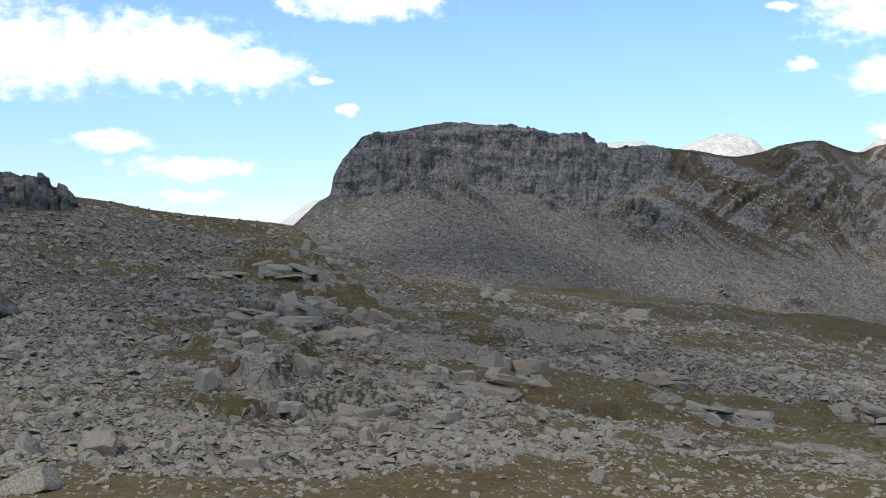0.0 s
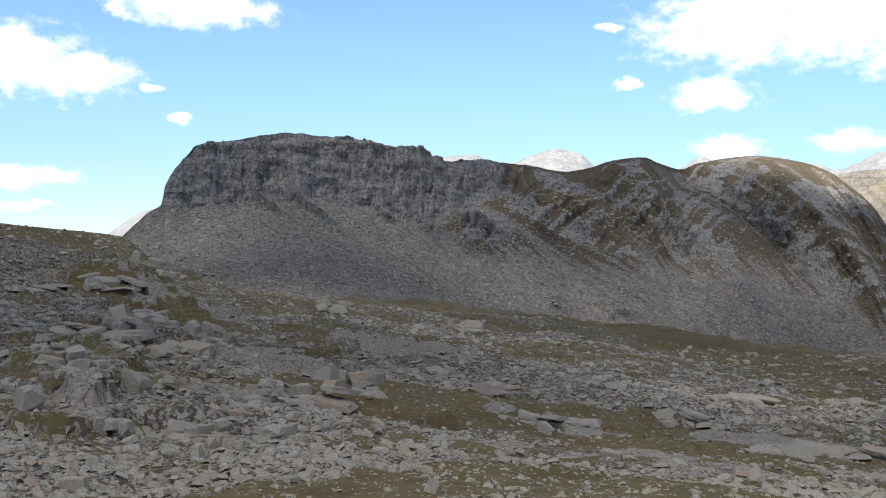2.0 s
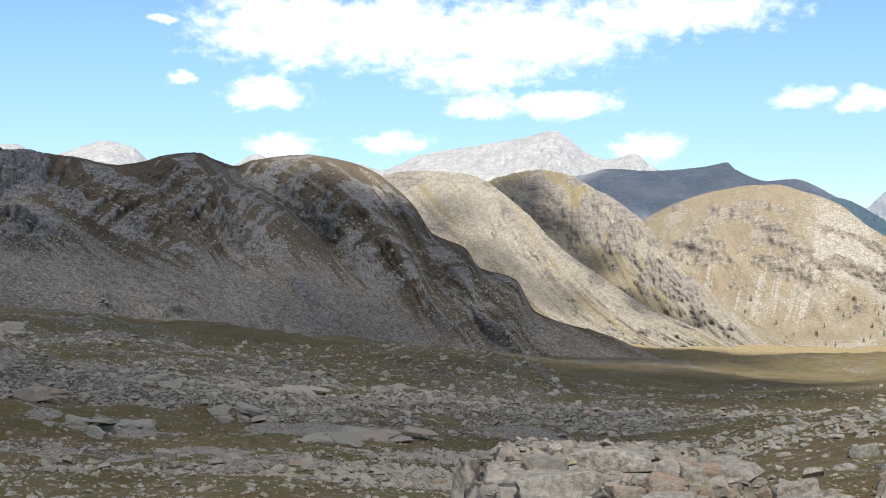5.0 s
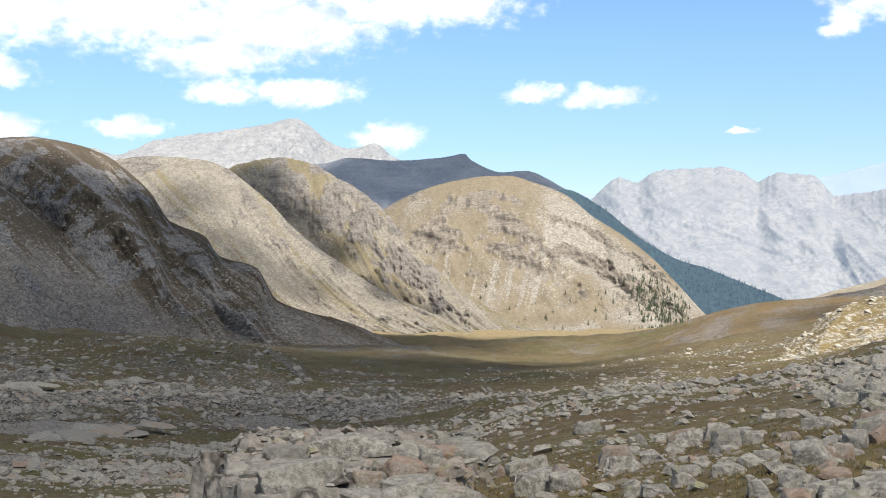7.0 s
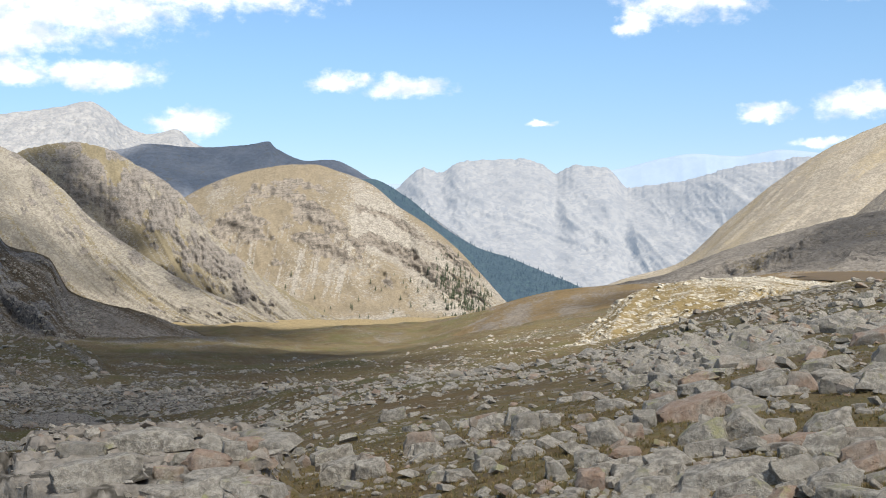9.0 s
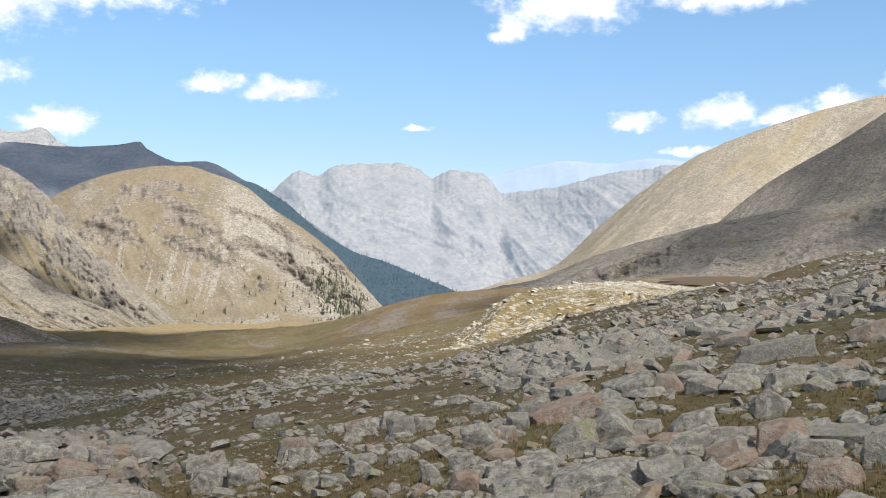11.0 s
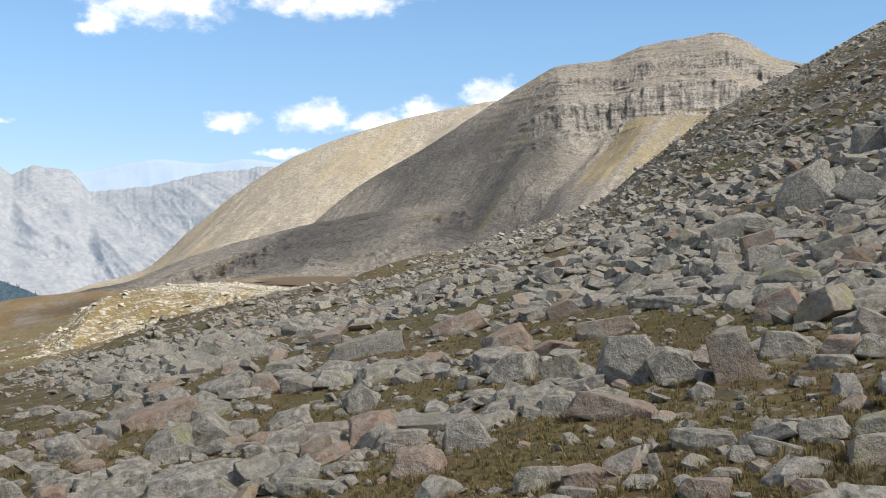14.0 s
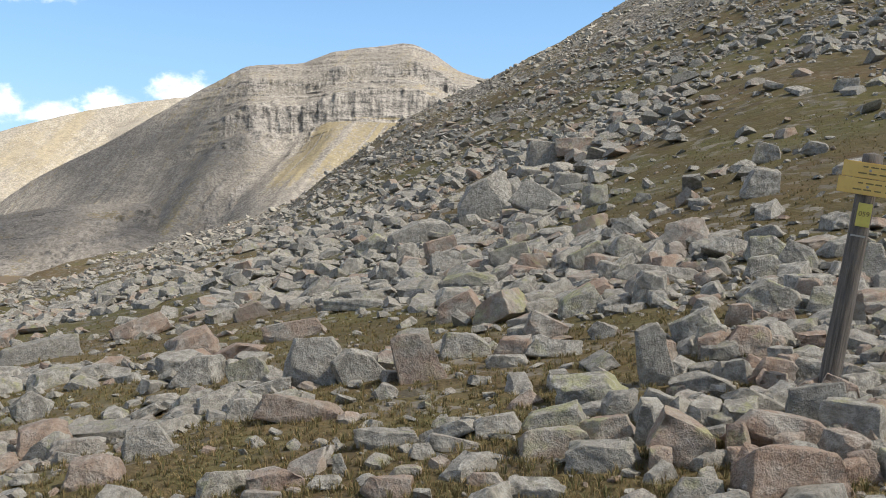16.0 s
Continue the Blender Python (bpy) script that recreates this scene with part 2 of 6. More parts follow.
EAST = mountain_land("eastern_rock", (0.5, 0.45, 0.37), (0.3, 0.265, 0.22), (0.42, 0.36, 0.26), (0.29, 0.245, 0.175), 50.0, 1.6, speckle=1.2)
BENCH = mountain_land("bench_rock", (0.58, 0.54, 0.45), (0.28, 0.245, 0.19), (0.27, 0.205, 0.1), (0.17, 0.13, 0.065), 12.0, 0.7, speckle=1.5)
BROWN_MOUND = mountain_land("brown_heath", (0.32, 0.28, 0.23), (0.17, 0.145, 0.12), (0.235, 0.165, 0.085), (0.155, 0.115, 0.06), 30.0, 1.2)
PALE_RIDGE = mountain_land("pale_scree", (0.37, 0.338, 0.285), (0.235, 0.212, 0.178), (0.27, 0.228, 0.15), (0.19, 0.162, 0.108), 60.0, 1.6, speckle=1.2,
                           crag=(0.29, 0.262, 0.235), crag_dark=(0.15, 0.137, 0.124))
LAYERED = mountain_land("layered_rock", (0.36, 0.325, 0.28), (0.19, 0.172, 0.152), (0.32, 0.265, 0.165), (0.22, 0.185, 0.12), 50.0, 1.4,
                        crag=(0.36, 0.33, 0.295), crag_dark=(0.13, 0.12, 0.112), speckle=1.3, bedding=0.72)
APRON = mountain_land("grey_scree", (0.29, 0.265, 0.235), (0.16, 0.145, 0.13), (0.24, 0.195, 0.12), (0.15, 0.125, 0.08), 40.0, 1.8, crag=(0.24, 0.22, 0.2), crag_dark=(0.1, 0.092, 0.085))
DARK_ROCK = mountain_land("dark_crag_rock", (0.31, 0.295, 0.285), (0.15, 0.143, 0.14), (0.15, 0.12, 0.06), (0.09, 0.07, 0.04), 8.0, 0.8)
# ridge rock: haze is painted in by blued base colours and blue emission
HAZED_ROCK = mountain_land("hazed_rock", (0.24, 0.25, 0.28), (0.18, 0.19, 0.215), (0.22, 0.2, 0.17), (0.15, 0.145, 0.14), 160.0, 8.0, haze_glow=((0.42, 0.6, 0.88), 0.07))
# pale rock of the peaks, with faint blue emission added for haze
PEAK = mountain_land("pale_limestone", (0.43, 0.415, 0.40), (0.30, 0.298, 0.30), (0.34, 0.33, 0.3), (0.24, 0.24, 0.23), 140.0, 9.0, haze_glow=((0.42, 0.6, 0.88), 0.08))
# blue emission lightens this range as haze would
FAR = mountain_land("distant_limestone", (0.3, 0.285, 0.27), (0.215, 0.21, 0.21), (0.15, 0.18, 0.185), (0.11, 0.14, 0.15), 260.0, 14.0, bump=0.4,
                    haze_glow=((0.42, 0.6, 0.85), 0.2))
# haze put into both the blue base colours and the emission
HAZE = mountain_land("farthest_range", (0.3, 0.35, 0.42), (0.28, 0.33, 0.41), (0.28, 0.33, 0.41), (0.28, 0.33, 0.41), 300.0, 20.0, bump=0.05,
                     haze_glow=((0.33, 0.54, 0.84), 0.25))
# larch green tinted blue, with blue emission, to imitate haze over the spur
FOREST = mountain_land("hazed_larch_slope", (0.05, 0.075, 0.08), (0.035, 0.055, 0.065), (0.05, 0.08, 0.075), (0.03, 0.05, 0.058), 60.0, 6.0,
                       haze_glow=((0.3, 0.5, 0.8), 0.1))

# ------------------------------------------------------------------ meshes


def sheet(name, x, y, z, material, turf=None, crag=None, smooth=True, slab=None):
    """A grid of points (rows x columns) as one mesh object."""
    rows, cols = x.shape
    me = bpy.data.meshes.new(name)
    me.vertices.add(rows * cols)
    me.vertices.foreach_set("co", np.stack([x, y, z], -1).astype(np.float32).ravel())
    i = np.arange(rows * cols).reshape(rows, cols)
    quads = np.stack([i[:-1, :-1], i[:-1, 1:], i[1:, 1:], i[1:, :-1]], -1).reshape(-1, 4)[:, ::-1]
    me.loops.add(quads.size)
    me.loops.foreach_set("vertex_index", quads.ravel().astype(np.int32))
    me.polygons.add(len(quads))
    me.polygons.foreach_set("loop_start", np.arange(0, quads.size, 4, dtype=np.int32))
    me.polygons.foreach_set("use_smooth", np.full(len(quads), smooth))
    for key, values in (("turf", turf), ("crag", crag), ("slab", slab)):
        if values is not None:
            layer = me.attributes.new(key, "FLOAT", "POINT")
            layer.data.foreach_set("value", np.broadcast_to(values, x.shape).astype(np.float32).ravel())
    me.update(calc_edges=True)
    me.materials.append(material)
    return new(name, me)


# height of the ground above the camera's feet, on rings round it: radius, then heights at these bearings
BEARINGS = (-90, -60, -25, 0, 20, 40, 52, 60, 70, 80, 90, 100, 120, 160, 200, 270)
NEAR = [(0.5, 0, 0, 0, 0, 0, 0, 0, 0, 0, 0, 0, 0, 0, 0, 0, 0),
        (4, -1.2, -1, -0.9, -0.8, -0.7, -0.5, -0.35, -0.25, -0.15, -0.05, 0, 0.1, 0.25, 0.3, 0, -1.2),
        (8, -2.8, -2.6, -2.4, -2.2, -1.8, -1.2, -0.8, -0.5, -0.3, -0.1, 0.1, 0.3, 0.6, 0.8, 0, -2.8),
        (14, -5, -5, -4.6, -4.2, -3.6, -2.0, -1.4, -1.0, -0.6, -0.2, 0.2, 0.6, 1.5, 2.2, 0, -5),
        (30, -7.5, -7.5, -7, -7, -6.4, -5.2, -3.4, -2.9, -1.6, -0.7, 0.4, 2.0, 5.0, 7, 2, -7.5)]
MIDDLE = [(60, -6, -6, -7.6, -8.9, -9.6, -10.5, -6.2, -5.3, -3.6, -1.5, 1.8, 6.0, 13.5, 17, 6, -6),
          (130, 4, 2, -4, -9.5, -15, -17.5, -15, -13.5, -7.0, -1.6, 4.5, 19, 36, 44, 18, 4),
          (250, 24, 20, 16, -4, -16.5, -26, -25, -21, -15, -8, 0, 30, 70, 90, 45, 24)]
FAR_RINGS = [(500, 30, 30, 5, -4, -24, -39, -42, -30, -16, -13, -14, 0, 90, 160, 90, 30),
             (1000, 0, 0, -40, -60, -70, -66, -66, -62, -50, -40, -30, -30, 60, 200, 120, 0),
             (2500, -100, -100, -150, -200, -250, -260, -260, -220, -200, -200, -200, -200, -100, 100, 0, -100),
             (4950, -100, -100, -150, -200, -300, -400, -450, -450, -450, -450, -400, -400, -300, 0, 0, -100)]
RINGS = NEAR + MIDDLE + FAR_RINGS


def land(bearing, r):
    """The ground's smooth height at bearings (degrees) and distances (metres)."""
    bearing, r = np.broadcast_arrays(np.asarray(bearing, float), np.asarray(r, float))
    lr = np.log(np.clip(r, 0.5, 4950))
    radii = np.log([ring[0] for ring in RINGS])
    hs = np.stack([curve(bearing, BEARINGS, ring[1:]) for ring in RINGS])
    d = np.diff(hs, axis=0) / np.diff(radii).reshape(-1, *([1] * bearing.ndim))
    m = np.zeros_like(hs)
    m[1:-1] = np.where(d[:-1] * d[1:] <= 0, 0, 2 * d[:-1] * d[1:] / np.where(d[:-1] + d[1:] == 0, 1, d[:-1] + d[1:]))
    m[-1] = d[-1]
    i = np.clip(np.searchsorted(radii, lr) - 1, 0, len(radii) - 2)
    h = radii[i + 1] - radii[i]
    t = (lr - radii[i]) / h
    pick = lambda arr, j: np.take_along_axis(arr, j[None], 0)[0]
    return (pick(hs, i) * (1 + 2 * t) * (1 - t) ** 2 + h * pick(m, i) * t * (1 - t) ** 2
            + pick(hs, i + 1) * t * t * (3 - 2 * t) + h * pick(m, i + 1) * t * t * (t - 1))


def rough_land(bearing, r):
    """The ground with its hummocks."""
    a = np.radians(bearing)
    x, y = r * np.sin(a), r * np.cos(a)
    z = land(bearing, r)
    z = z + 0.10 * ramp(r, 2, 8) * fbm(x / 1.7, y / 1.7, octaves=4, seed=3)
    z = z + (0.5 + 0.45 * (1 - ramp(bearing, 34, 46))) * ramp(r, 12, 50) * fbm(x / 9, y / 9, octaves=4, seed=5)
    z = z + (2.6 + 1.3 * (1 - ramp(bearing, 34, 46))) * ramp(r, 45, 130) * fbm(x / 34, y / 34, octaves=6, gain=0.55, seed=8)
    z = z + 8.0 * ramp(r, 200, 600) * fbm(x / 120, y / 120, octaves=5, seed=9)
    # stepped beds of rock on the lower slope
    z = z + 2.2 * rock_rib(x, y, r, bearing)
    bed = 0.9 * np.minimum(terraces(x, y, r, bearing), 1)
    rise = (z + 0.05 * x + 0.8 * fbm(x / 7, y / 7, octaves=4, gain=0.6, seed=14)) / 1.7
    z = z + bed * 1.7 * (np.floor(rise) + ramp(rise - np.floor(rise), 0.72, 0.9) - rise + 0.35)
    # the rock ledge below the path
    ledge = path_ledge(x, y, r, bearing)
    cut = 0.085 * blocks(x / 0.9 + 0.2 * y, y / 0.8, 201) + 0.05 * blocks(x / 0.35, y / 0.3 + 0.3 * x, 202) + 0.02 * fbm(x / 0.3, y / 0.3, octaves=4, seed=203)
    return z + ledge * (-1.02 + 0.10 * fbm(x / 2, y / 2, octaves=3, seed=4) + cut - z)


def path_ledge(x, y, r, a):
    edge = 1.3 * fbm(x / 1.3, y / 1.3, octaves=4, gain=0.6, seed=6)
    return ramp(a + 2.6 * edge + 0.25 * (r - 12), 34.6, 35.4) * (1 - ramp(a + 2 * edge, 45, 48.5)) * ramp(r + 0.6 * edge, 9.0, 9.5) * (1 - ramp(r + 1.2 * edge, 16.3, 17.2))


def rock_rib(x, y, r, a):
    """The rib of bedded rock that climbs to the saddle."""
    side = (a + 8.6 - 0.014 * (r - 130)) / 2.8 + 0.5 * fbm(x / 14, y / 14, octaves=4, gain=0.6, seed=15)
    return np.exp(-side ** 2 * np.where(side > 0, 2.5, 0.8)) * ramp(r, 68, 84) * (1 - ramp(r, 215, 265))


def terraces(x, y, r, a):
    zone = ramp(a, -17, -11) * (1 - ramp(a, 26, 34)) * ramp(r, 62, 76) * (1 - ramp(r, 230, 300))
    rib = 1.3 * rock_rib(x, y, r, a) * ramp(fbm(x / 9, y / 9, octaves=3, seed=16), -0.35, 0.0)
    return np.maximum(rib, zone) * ramp(fbm(x / 24, y / 30, octaves=4, gain=0.55, seed=11) + 0.3 * (1 - ramp(a, -3, 3)) + 0.4 * rib, 0.02, 0.22)


def bedrock(x, y, r, a):
    """Where smooth bare slabs lie open."""
    open_slabs = ramp(fbm(x / 13, y / 22, octaves=5, gain=0.6, seed=12) + 0.3 * np.minimum(terraces(x, y, r, a), 1), 0.24, 0.36)
    zone = ramp(a, -16, -8) * (1 - ramp(a, 34, 44)) * ramp(r, 66, 80) * (1 - ramp(r, 160, 230))
    return np.maximum(open_slabs * zone, 1.2 * path_ledge(x, y, r, a))


def blocks(u, v, seed):
    """Jointed rock: each block of a course stands out by its own amount."""
    course = np.floor(v + 0.25 * grain(u * 0.15, v * 0.3, seed=seed))
    joint = np.floor(u * (0.7 + 0.6 * lattice(course.astype(np.int64), 5, 7, seed) ** 2) + 13.7 * lattice(course.astype(np.int64), 1, 2, seed))
    return lattice(joint.astype(np.int64), course.astype(np.int64), 3, seed + 1)


def stony(x, y, r, a):
    """How stony the ground is, about 0 (turf) to 1 (blocks)."""
    wide = fbm(x / 26, y / 26, octaves=4, seed=21)
    close = fbm(x / 3.2, y / 3.2, octaves=3, seed=22)
    k = 0.47 + 0.75 * wide * ramp(r, 15, 60) + 0.75 * close * (1 - 0.5 * ramp(r, 60, 120))
    k = k + 0.45 * (1 - ramp(a, -14, -6)) * ramp(r, 40, 60)
    brown = ramp(a, 40, 48) * (1 - ramp(a, 62, 84)) * ramp(r, 26, 70)
    k = k + brown * (0.55 * fbm(x / 11, y / 11, octaves=5, gain=0.62, seed=23) - 0.32) - 0.1 * ramp(r, 200, 320) + 0.5 * ramp(r, 90, 200) * fbm(x / 60, y / 60, octaves=5, gain=0.6, seed=27)
    k = k + (0.16 + 0.14 * ramp(r, 14, 26)) * ramp(a, 62, 72) * (1 - ramp(r, 90, 200))
    k = k + (0.14 + 0.5 * fbm(x / 9, y / 9, octaves=4, gain=0.6, seed=24)) * ramp(a, 0, 8) * (1 - ramp(a, 40, 48)) * ramp(r, 50, 70) - 0.38 * ramp(a, 46, 49) * (1 - ramp(a, 60, 68)) * ramp(r, 11, 14) * (1 - ramp(r, 40, 80))
    k = k - (0.3 * ramp(a, 0, 6) * (1 - ramp(r, 80, 120)) + 0.35 * ramp(a, -24, -18) * (1 - ramp(r, 48, 58))) * (1 - ramp(a, 44, 50)) * ramp(r, 24, 30)
    for pa, pr, size in HEAPS:
        k = k + 0.3 * np.exp(-((x - pr * math.sin(radians(pa))) ** 2 + (y - pr * math.cos(radians(pa))) ** 2) / size ** 2)
    for pa, pr, size in TURF_PATCHES:
        px, py = pr * math.sin(radians(pa)), pr * math.cos(radians(pa))
        k = k - 1.4 * np.exp(-((x - px) ** 2 + (y - py) ** 2) / size ** 2)
    return k


# heaps of blocks: bearing, distance, radius
HEAPS = [(107, 15, 3.2), (111, 18, 2.5), (101, 20, 3), (116.5, 11.5, 2), (119.5, 7.2, 1.2), (90, 10, 1.5), (84, 14, 2), (96, 12, 1.5)]
# bare turf among the blocks: bearing, distance, radius
TURF_PATCHES = [(98, 8.4, 1.3), (88, 7.2, 1.2), (101, 10.0, 0.9), (84, 12.5, 0.8), (74.5, 12.6, 0.8), (72.5, 9.6, 0.6), (94, 13.5, 0.8), (90, 18, 1.0), (102, 7.4, 1.7), (97.5, 6.5, 1.5), (92, 6.8, 1.2), (100.5, 8.8, 1.1), (107, 5.6, 1.2), (104, 6.5, 1.5), (109, 7.2, 1.0), (94, 7.6, 1.0), (113, 7.4, 0.8), (74.2, 13.1, 1.4), (113.5, 26, 2.2), (116.4, 20.5, 1.8), (119, 26, 3),
                (116, 34, 3.5), (118, 46, 5), (114, 58, 4), (121, 20, 3), (87, 17, 1.5), (95, 15, 1.2), (80, 30, 3), (66, 12, 1.2),
                (-15, 47, 5), (4, 48, 7), (12, 50, 8), (20, 54, 9), (-3, 45, 5), (20, 108, 14), (14, 112, 12), (-12.4, 98, 4), (-10.5, 165, 5), (30, 330, 60), (6, 115, 12),
                (109, 11, 0.9), (104, 9.2, 0.8), (90, 12.5, 1.0), (82, 20, 2), (70, 19, 2), (76, 24, 2.5), (92, 26, 2), (61, 20, 2)]


GRID = []


def on_ground(bearing, r):
    """The height of the finished ground at bearings and distances."""
    cols, radii, z = GRID
    bearing, r = np.asarray(bearing, float), np.asarray(r, float)
    i = np.clip(np.searchsorted(cols, bearing) - 1, 0, len(cols) - 2)
    j = np.clip(np.searchsorted(radii, r) - 1, 0, len(radii) - 2)
    u = (bearing - cols[i]) / (cols[i + 1] - cols[i])
    v = (r - radii[j]) / (radii[j + 1] - radii[j])
    return (z[j, i] * (1 - u) + z[j, i + 1] * u) * (1 - v) + (z[j + 1, i] * (1 - u) + z[j + 1, i + 1] * u) * v


def ground():
    fine = np.arange(-26, 127.01, 0.17)
    cols = np.concatenate([np.arange(-90, -26, 3.0), fine, np.arange(130, 271, 5.0)])
    radii = np.concatenate([[0.0, 0.5, 1.5, 2.5, 3.2], np.geomspace(4, 9, 30), np.geomspace(9.05, 18, 110), np.geomspace(18.2, 60, 95),
                            np.geomspace(60.6, 330, 190), np.geomspace(336, 700, 40), np.geomspace(730, 4950, 40)])
    a, r = np.meshgrid(cols, radii)
    z = rough_land(a, r)
    x, y = r * np.sin(np.radians(a)), r * np.cos(np.radians(a))
    turf = 1.02 - stony(x, y, r, a) + 0.5 * ramp(a, 46, 58) * (1 - ramp(r, 60, 130))
    meadow = 1.1 * ramp(r, 660, 800) * ramp(a, 34, 42) * (1 - ramp(a, 58, 63)) + 0.5 * fbm(x / 90, y / 90, octaves=5, seed=29) * ramp(r, 500, 650)
    GRID.extend((cols, radii, z))
    ob = sheet("ground", x, y, z, GROUND, turf, meadow, slab=bedrock(x, y, r, a))
    return tagged(ob, "stony alpine ground with brown turf and grey scree", "ground", kind="structure")


ground()


SURFACES = {}


def on_mountain(name, bearing, s):
    """Places on a mountain's face at bearings and shares of the way up."""
    cols, levels, rr, zz = SURFACES[name]
    i = np.clip(np.searchsorted(cols, bearing), 0, len(cols) - 1)
    j = np.clip(np.searchsorted(levels, s), 0, len(levels) - 1)
    a = np.radians(bearing)
    return np.stack([rr[j, i] * np.sin(a), rr[j, i] * np.cos(a), zz[j, i]], -1)


def mountain(name, label, crest, foot, material, shape, relief, turf, step=0.1, rows=120, back=1.25, crest_noise=0.1, category="mountain", kind="", crag=None):
    """A ridge: crest (bearing, distance, elevation seen from the eye), foot (bearing, distance, height).
    shape(s, a): rise from foot 0 to crest 1; relief(arc, s, a, z): metres out of the slope."""
    ca, cr, ce = (np.array(v, float) for v in zip(*crest))
    fa, fr, fz = (np.array(v, float) for v in zip(*foot))
    cols = np.arange(ca[0], ca[-1] + step / 2, step)
    r1 = curve(cols, ca, cr)
    z1 = EYE + r1 * np.tan(np.radians(curve(cols, ca, ce)))
    r0, z0 = curve(cols, fa, fr), curve(cols, fa, fz)
    arc = np.concatenate([[0], np.cumsum(np.hypot(np.diff(r1), np.radians(np.diff(cols)) * r1[1:]))])
    jag = crest_noise * np.median(r1) / 100 * fbm(arc / (np.median(r1) * 0.02), 0.3, octaves=5, gain=0.65, seed=len(name), ridged=True)
    s = np.concatenate([np.linspace(0, 1, rows) if isinstance(rows, int) else rows, 1 + np.linspace(0.02, 1, 14) ** 1.5])[:, None]
    front = np.minimum(s, 1)
    rr = np.where(s <= 1, r0 + (r1 - r0) * front, r1 + (r1 - r0) * (s - 1) * back)
    zz = np.where(s <= 1, z0 + (z1 - z0) * shape(front, cols[None]), z1 - (z1 - z0 + 40) * np.maximum(s - 1, 0) ** 1.4)
    zz = zz + jag * front ** 8
    out = relief(arc[None] + 0 * s, front, cols[None] + 0 * s, zz)
    zz = zz + out * 0.5 * np.where(s < 1, 1, 0.3)
    rr = rr - out * np.where(s < 1, 1, 0.3)
    a = np.radians(cols)[None]
    cover = turf(arc[None] + 0 * s, front, cols[None] + 0 * s, zz)
    bare = crag(arc[None] + 0 * s, front, cols[None] + 0 * s, zz) if crag else None
    SURFACES[name] = (cols, s[:, 0], rr, zz)
    ob = sheet(name, rr * np.sin(a), rr * np.cos(a), zz, material, cover, bare)
    return tagged(ob, label, category, kind=kind)


def hump(s, a):
    return s ** 0.95


def gullies(width, depth, seed, shear=0.0, length=500.0, crag=0.35, along=0.35):
    """Spurs and gullies that run down the slope, leaning by shear, with crags between smooth scree."""
    def relief(arc, s, a, z):
        w = np.sin(np.pi * np.clip(s, 0, 1)) ** 0.6
        down = s * length
        u = (arc + shear * down) / width
        v = down / width
        bend = 0.7 * fbm(u / 2, v / 2, octaves=3, seed=seed + 4)
        spurs = fbm(u + bend, v * along + bend, octaves=5, gain=0.5, seed=seed, ridged=True)
        rough = ramp(fbm(u * 0.9, v * 0.7, octaves=3, seed=seed + 11), 0.0, 0.4)
        rocks = fbm(arc / width * 4 + bend, down / width * 4, octaves=5, gain=0.6, seed=seed + 9, ridged=True)
        return depth * w * (spurs + crag * rough * rocks + 0.12 * fbm(arc / width * 9, v * 9, octaves=3, seed=seed + 13))
    return relief


def cover(mean, spread, size, seed, shear=0.0, length=600.0, streak=1.6):
    """Turf in patches and streaks that follow the fall of the slope."""
    def layer(arc, s, a, z):
        u, v = (arc + shear * s * length) / size, s * length / size
        return mean + spread * (0.6 * fbm(u, v / streak, octaves=5, seed=seed) + 0.7 * fbm(u * 3, v * 0.3, octaves=4, gain=0.6, seed=seed + 1))
    return layer


def outcrops(size, seed, low=0.1, high=0.45, top=0.0, shear=0.0, length=600.0):
    """Where bare rock stands out of the slope, more of it towards the crest."""
    def layer(arc, s, a, z):
        u, v = (arc + shear * s * length) / size, s * length / size
        n = fbm(u, v, octaves=7, gain=0.66, seed=seed)
        return 1.1 * ramp(n + top * (s - 0.5), low, high)
    return layer


# front ridge: the flat-topped crag, then a row of rocky humps that runs down into the valley
CRAG_CREST = [(-10, 470, 0.2), (-7.73, 475, 2.1), (-6.6, 480, 3.2), (-6.0, 480, 3.6), (-5.8, 480, 4.6), (-4.6, 480, 6.3), (-4.3, 480, 6.65),
              (-2.6, 485, 6.95), (-0.7, 490, 7.32), (0.4, 490, 7.42), (3.4, 500, 7.24), (5.5, 512, 6.9), (7.9, 535, 6.45),
              (8.3, 540, 6.1), (10.2, 565, 6.18), (12, 590, 6.0), (13.4, 610, 5.84), (15.1, 630, 5.55), (16.3, 640, 5.73),
              (17.6, 650, 6.09), (19.2, 660, 6.24), (20, 675, 5.91), (21.1, 710, 5.6), (22, 730, 5.92), (25, 760, 6.18),
              (26.8, 780, 5.89), (28.3, 790, 5.3), (28.8, 785, 4.98)]
CRAG_TAIL = [(30.3, 760, 3.64), (31.4, 730, 2.0), (33.1, 700, 1.25), (33.85, 680, 0.25), (35.7, 640, -0.35), (36.8, 610, -2.1),
             (40, 560, -3.2), (44.5, 520, -4.9)]


def crag_shape(s, a):
    cliff = ramp(a, -6.5, -4.5) * (1 - ramp(a, 6, 16))
    scree = np.where(s < 0.9, 0.57 * (s / 0.9) ** 1.25, 0.57 + 0.43 * ramp(s, 0.9, 0.985))
    plain = s ** (1.25 - 0.3 * ramp(a, 14, 24))
    return scree * cliff + plain * (1 - cliff)


def crag_foot(a):
    """How far up the scree gives way to crags along the ridge."""
    return np.interp(a, [6, 10, 18, 26, 33, 40], [0.78, 0.56, 0.42, 0.3, 0.12, 0.08])


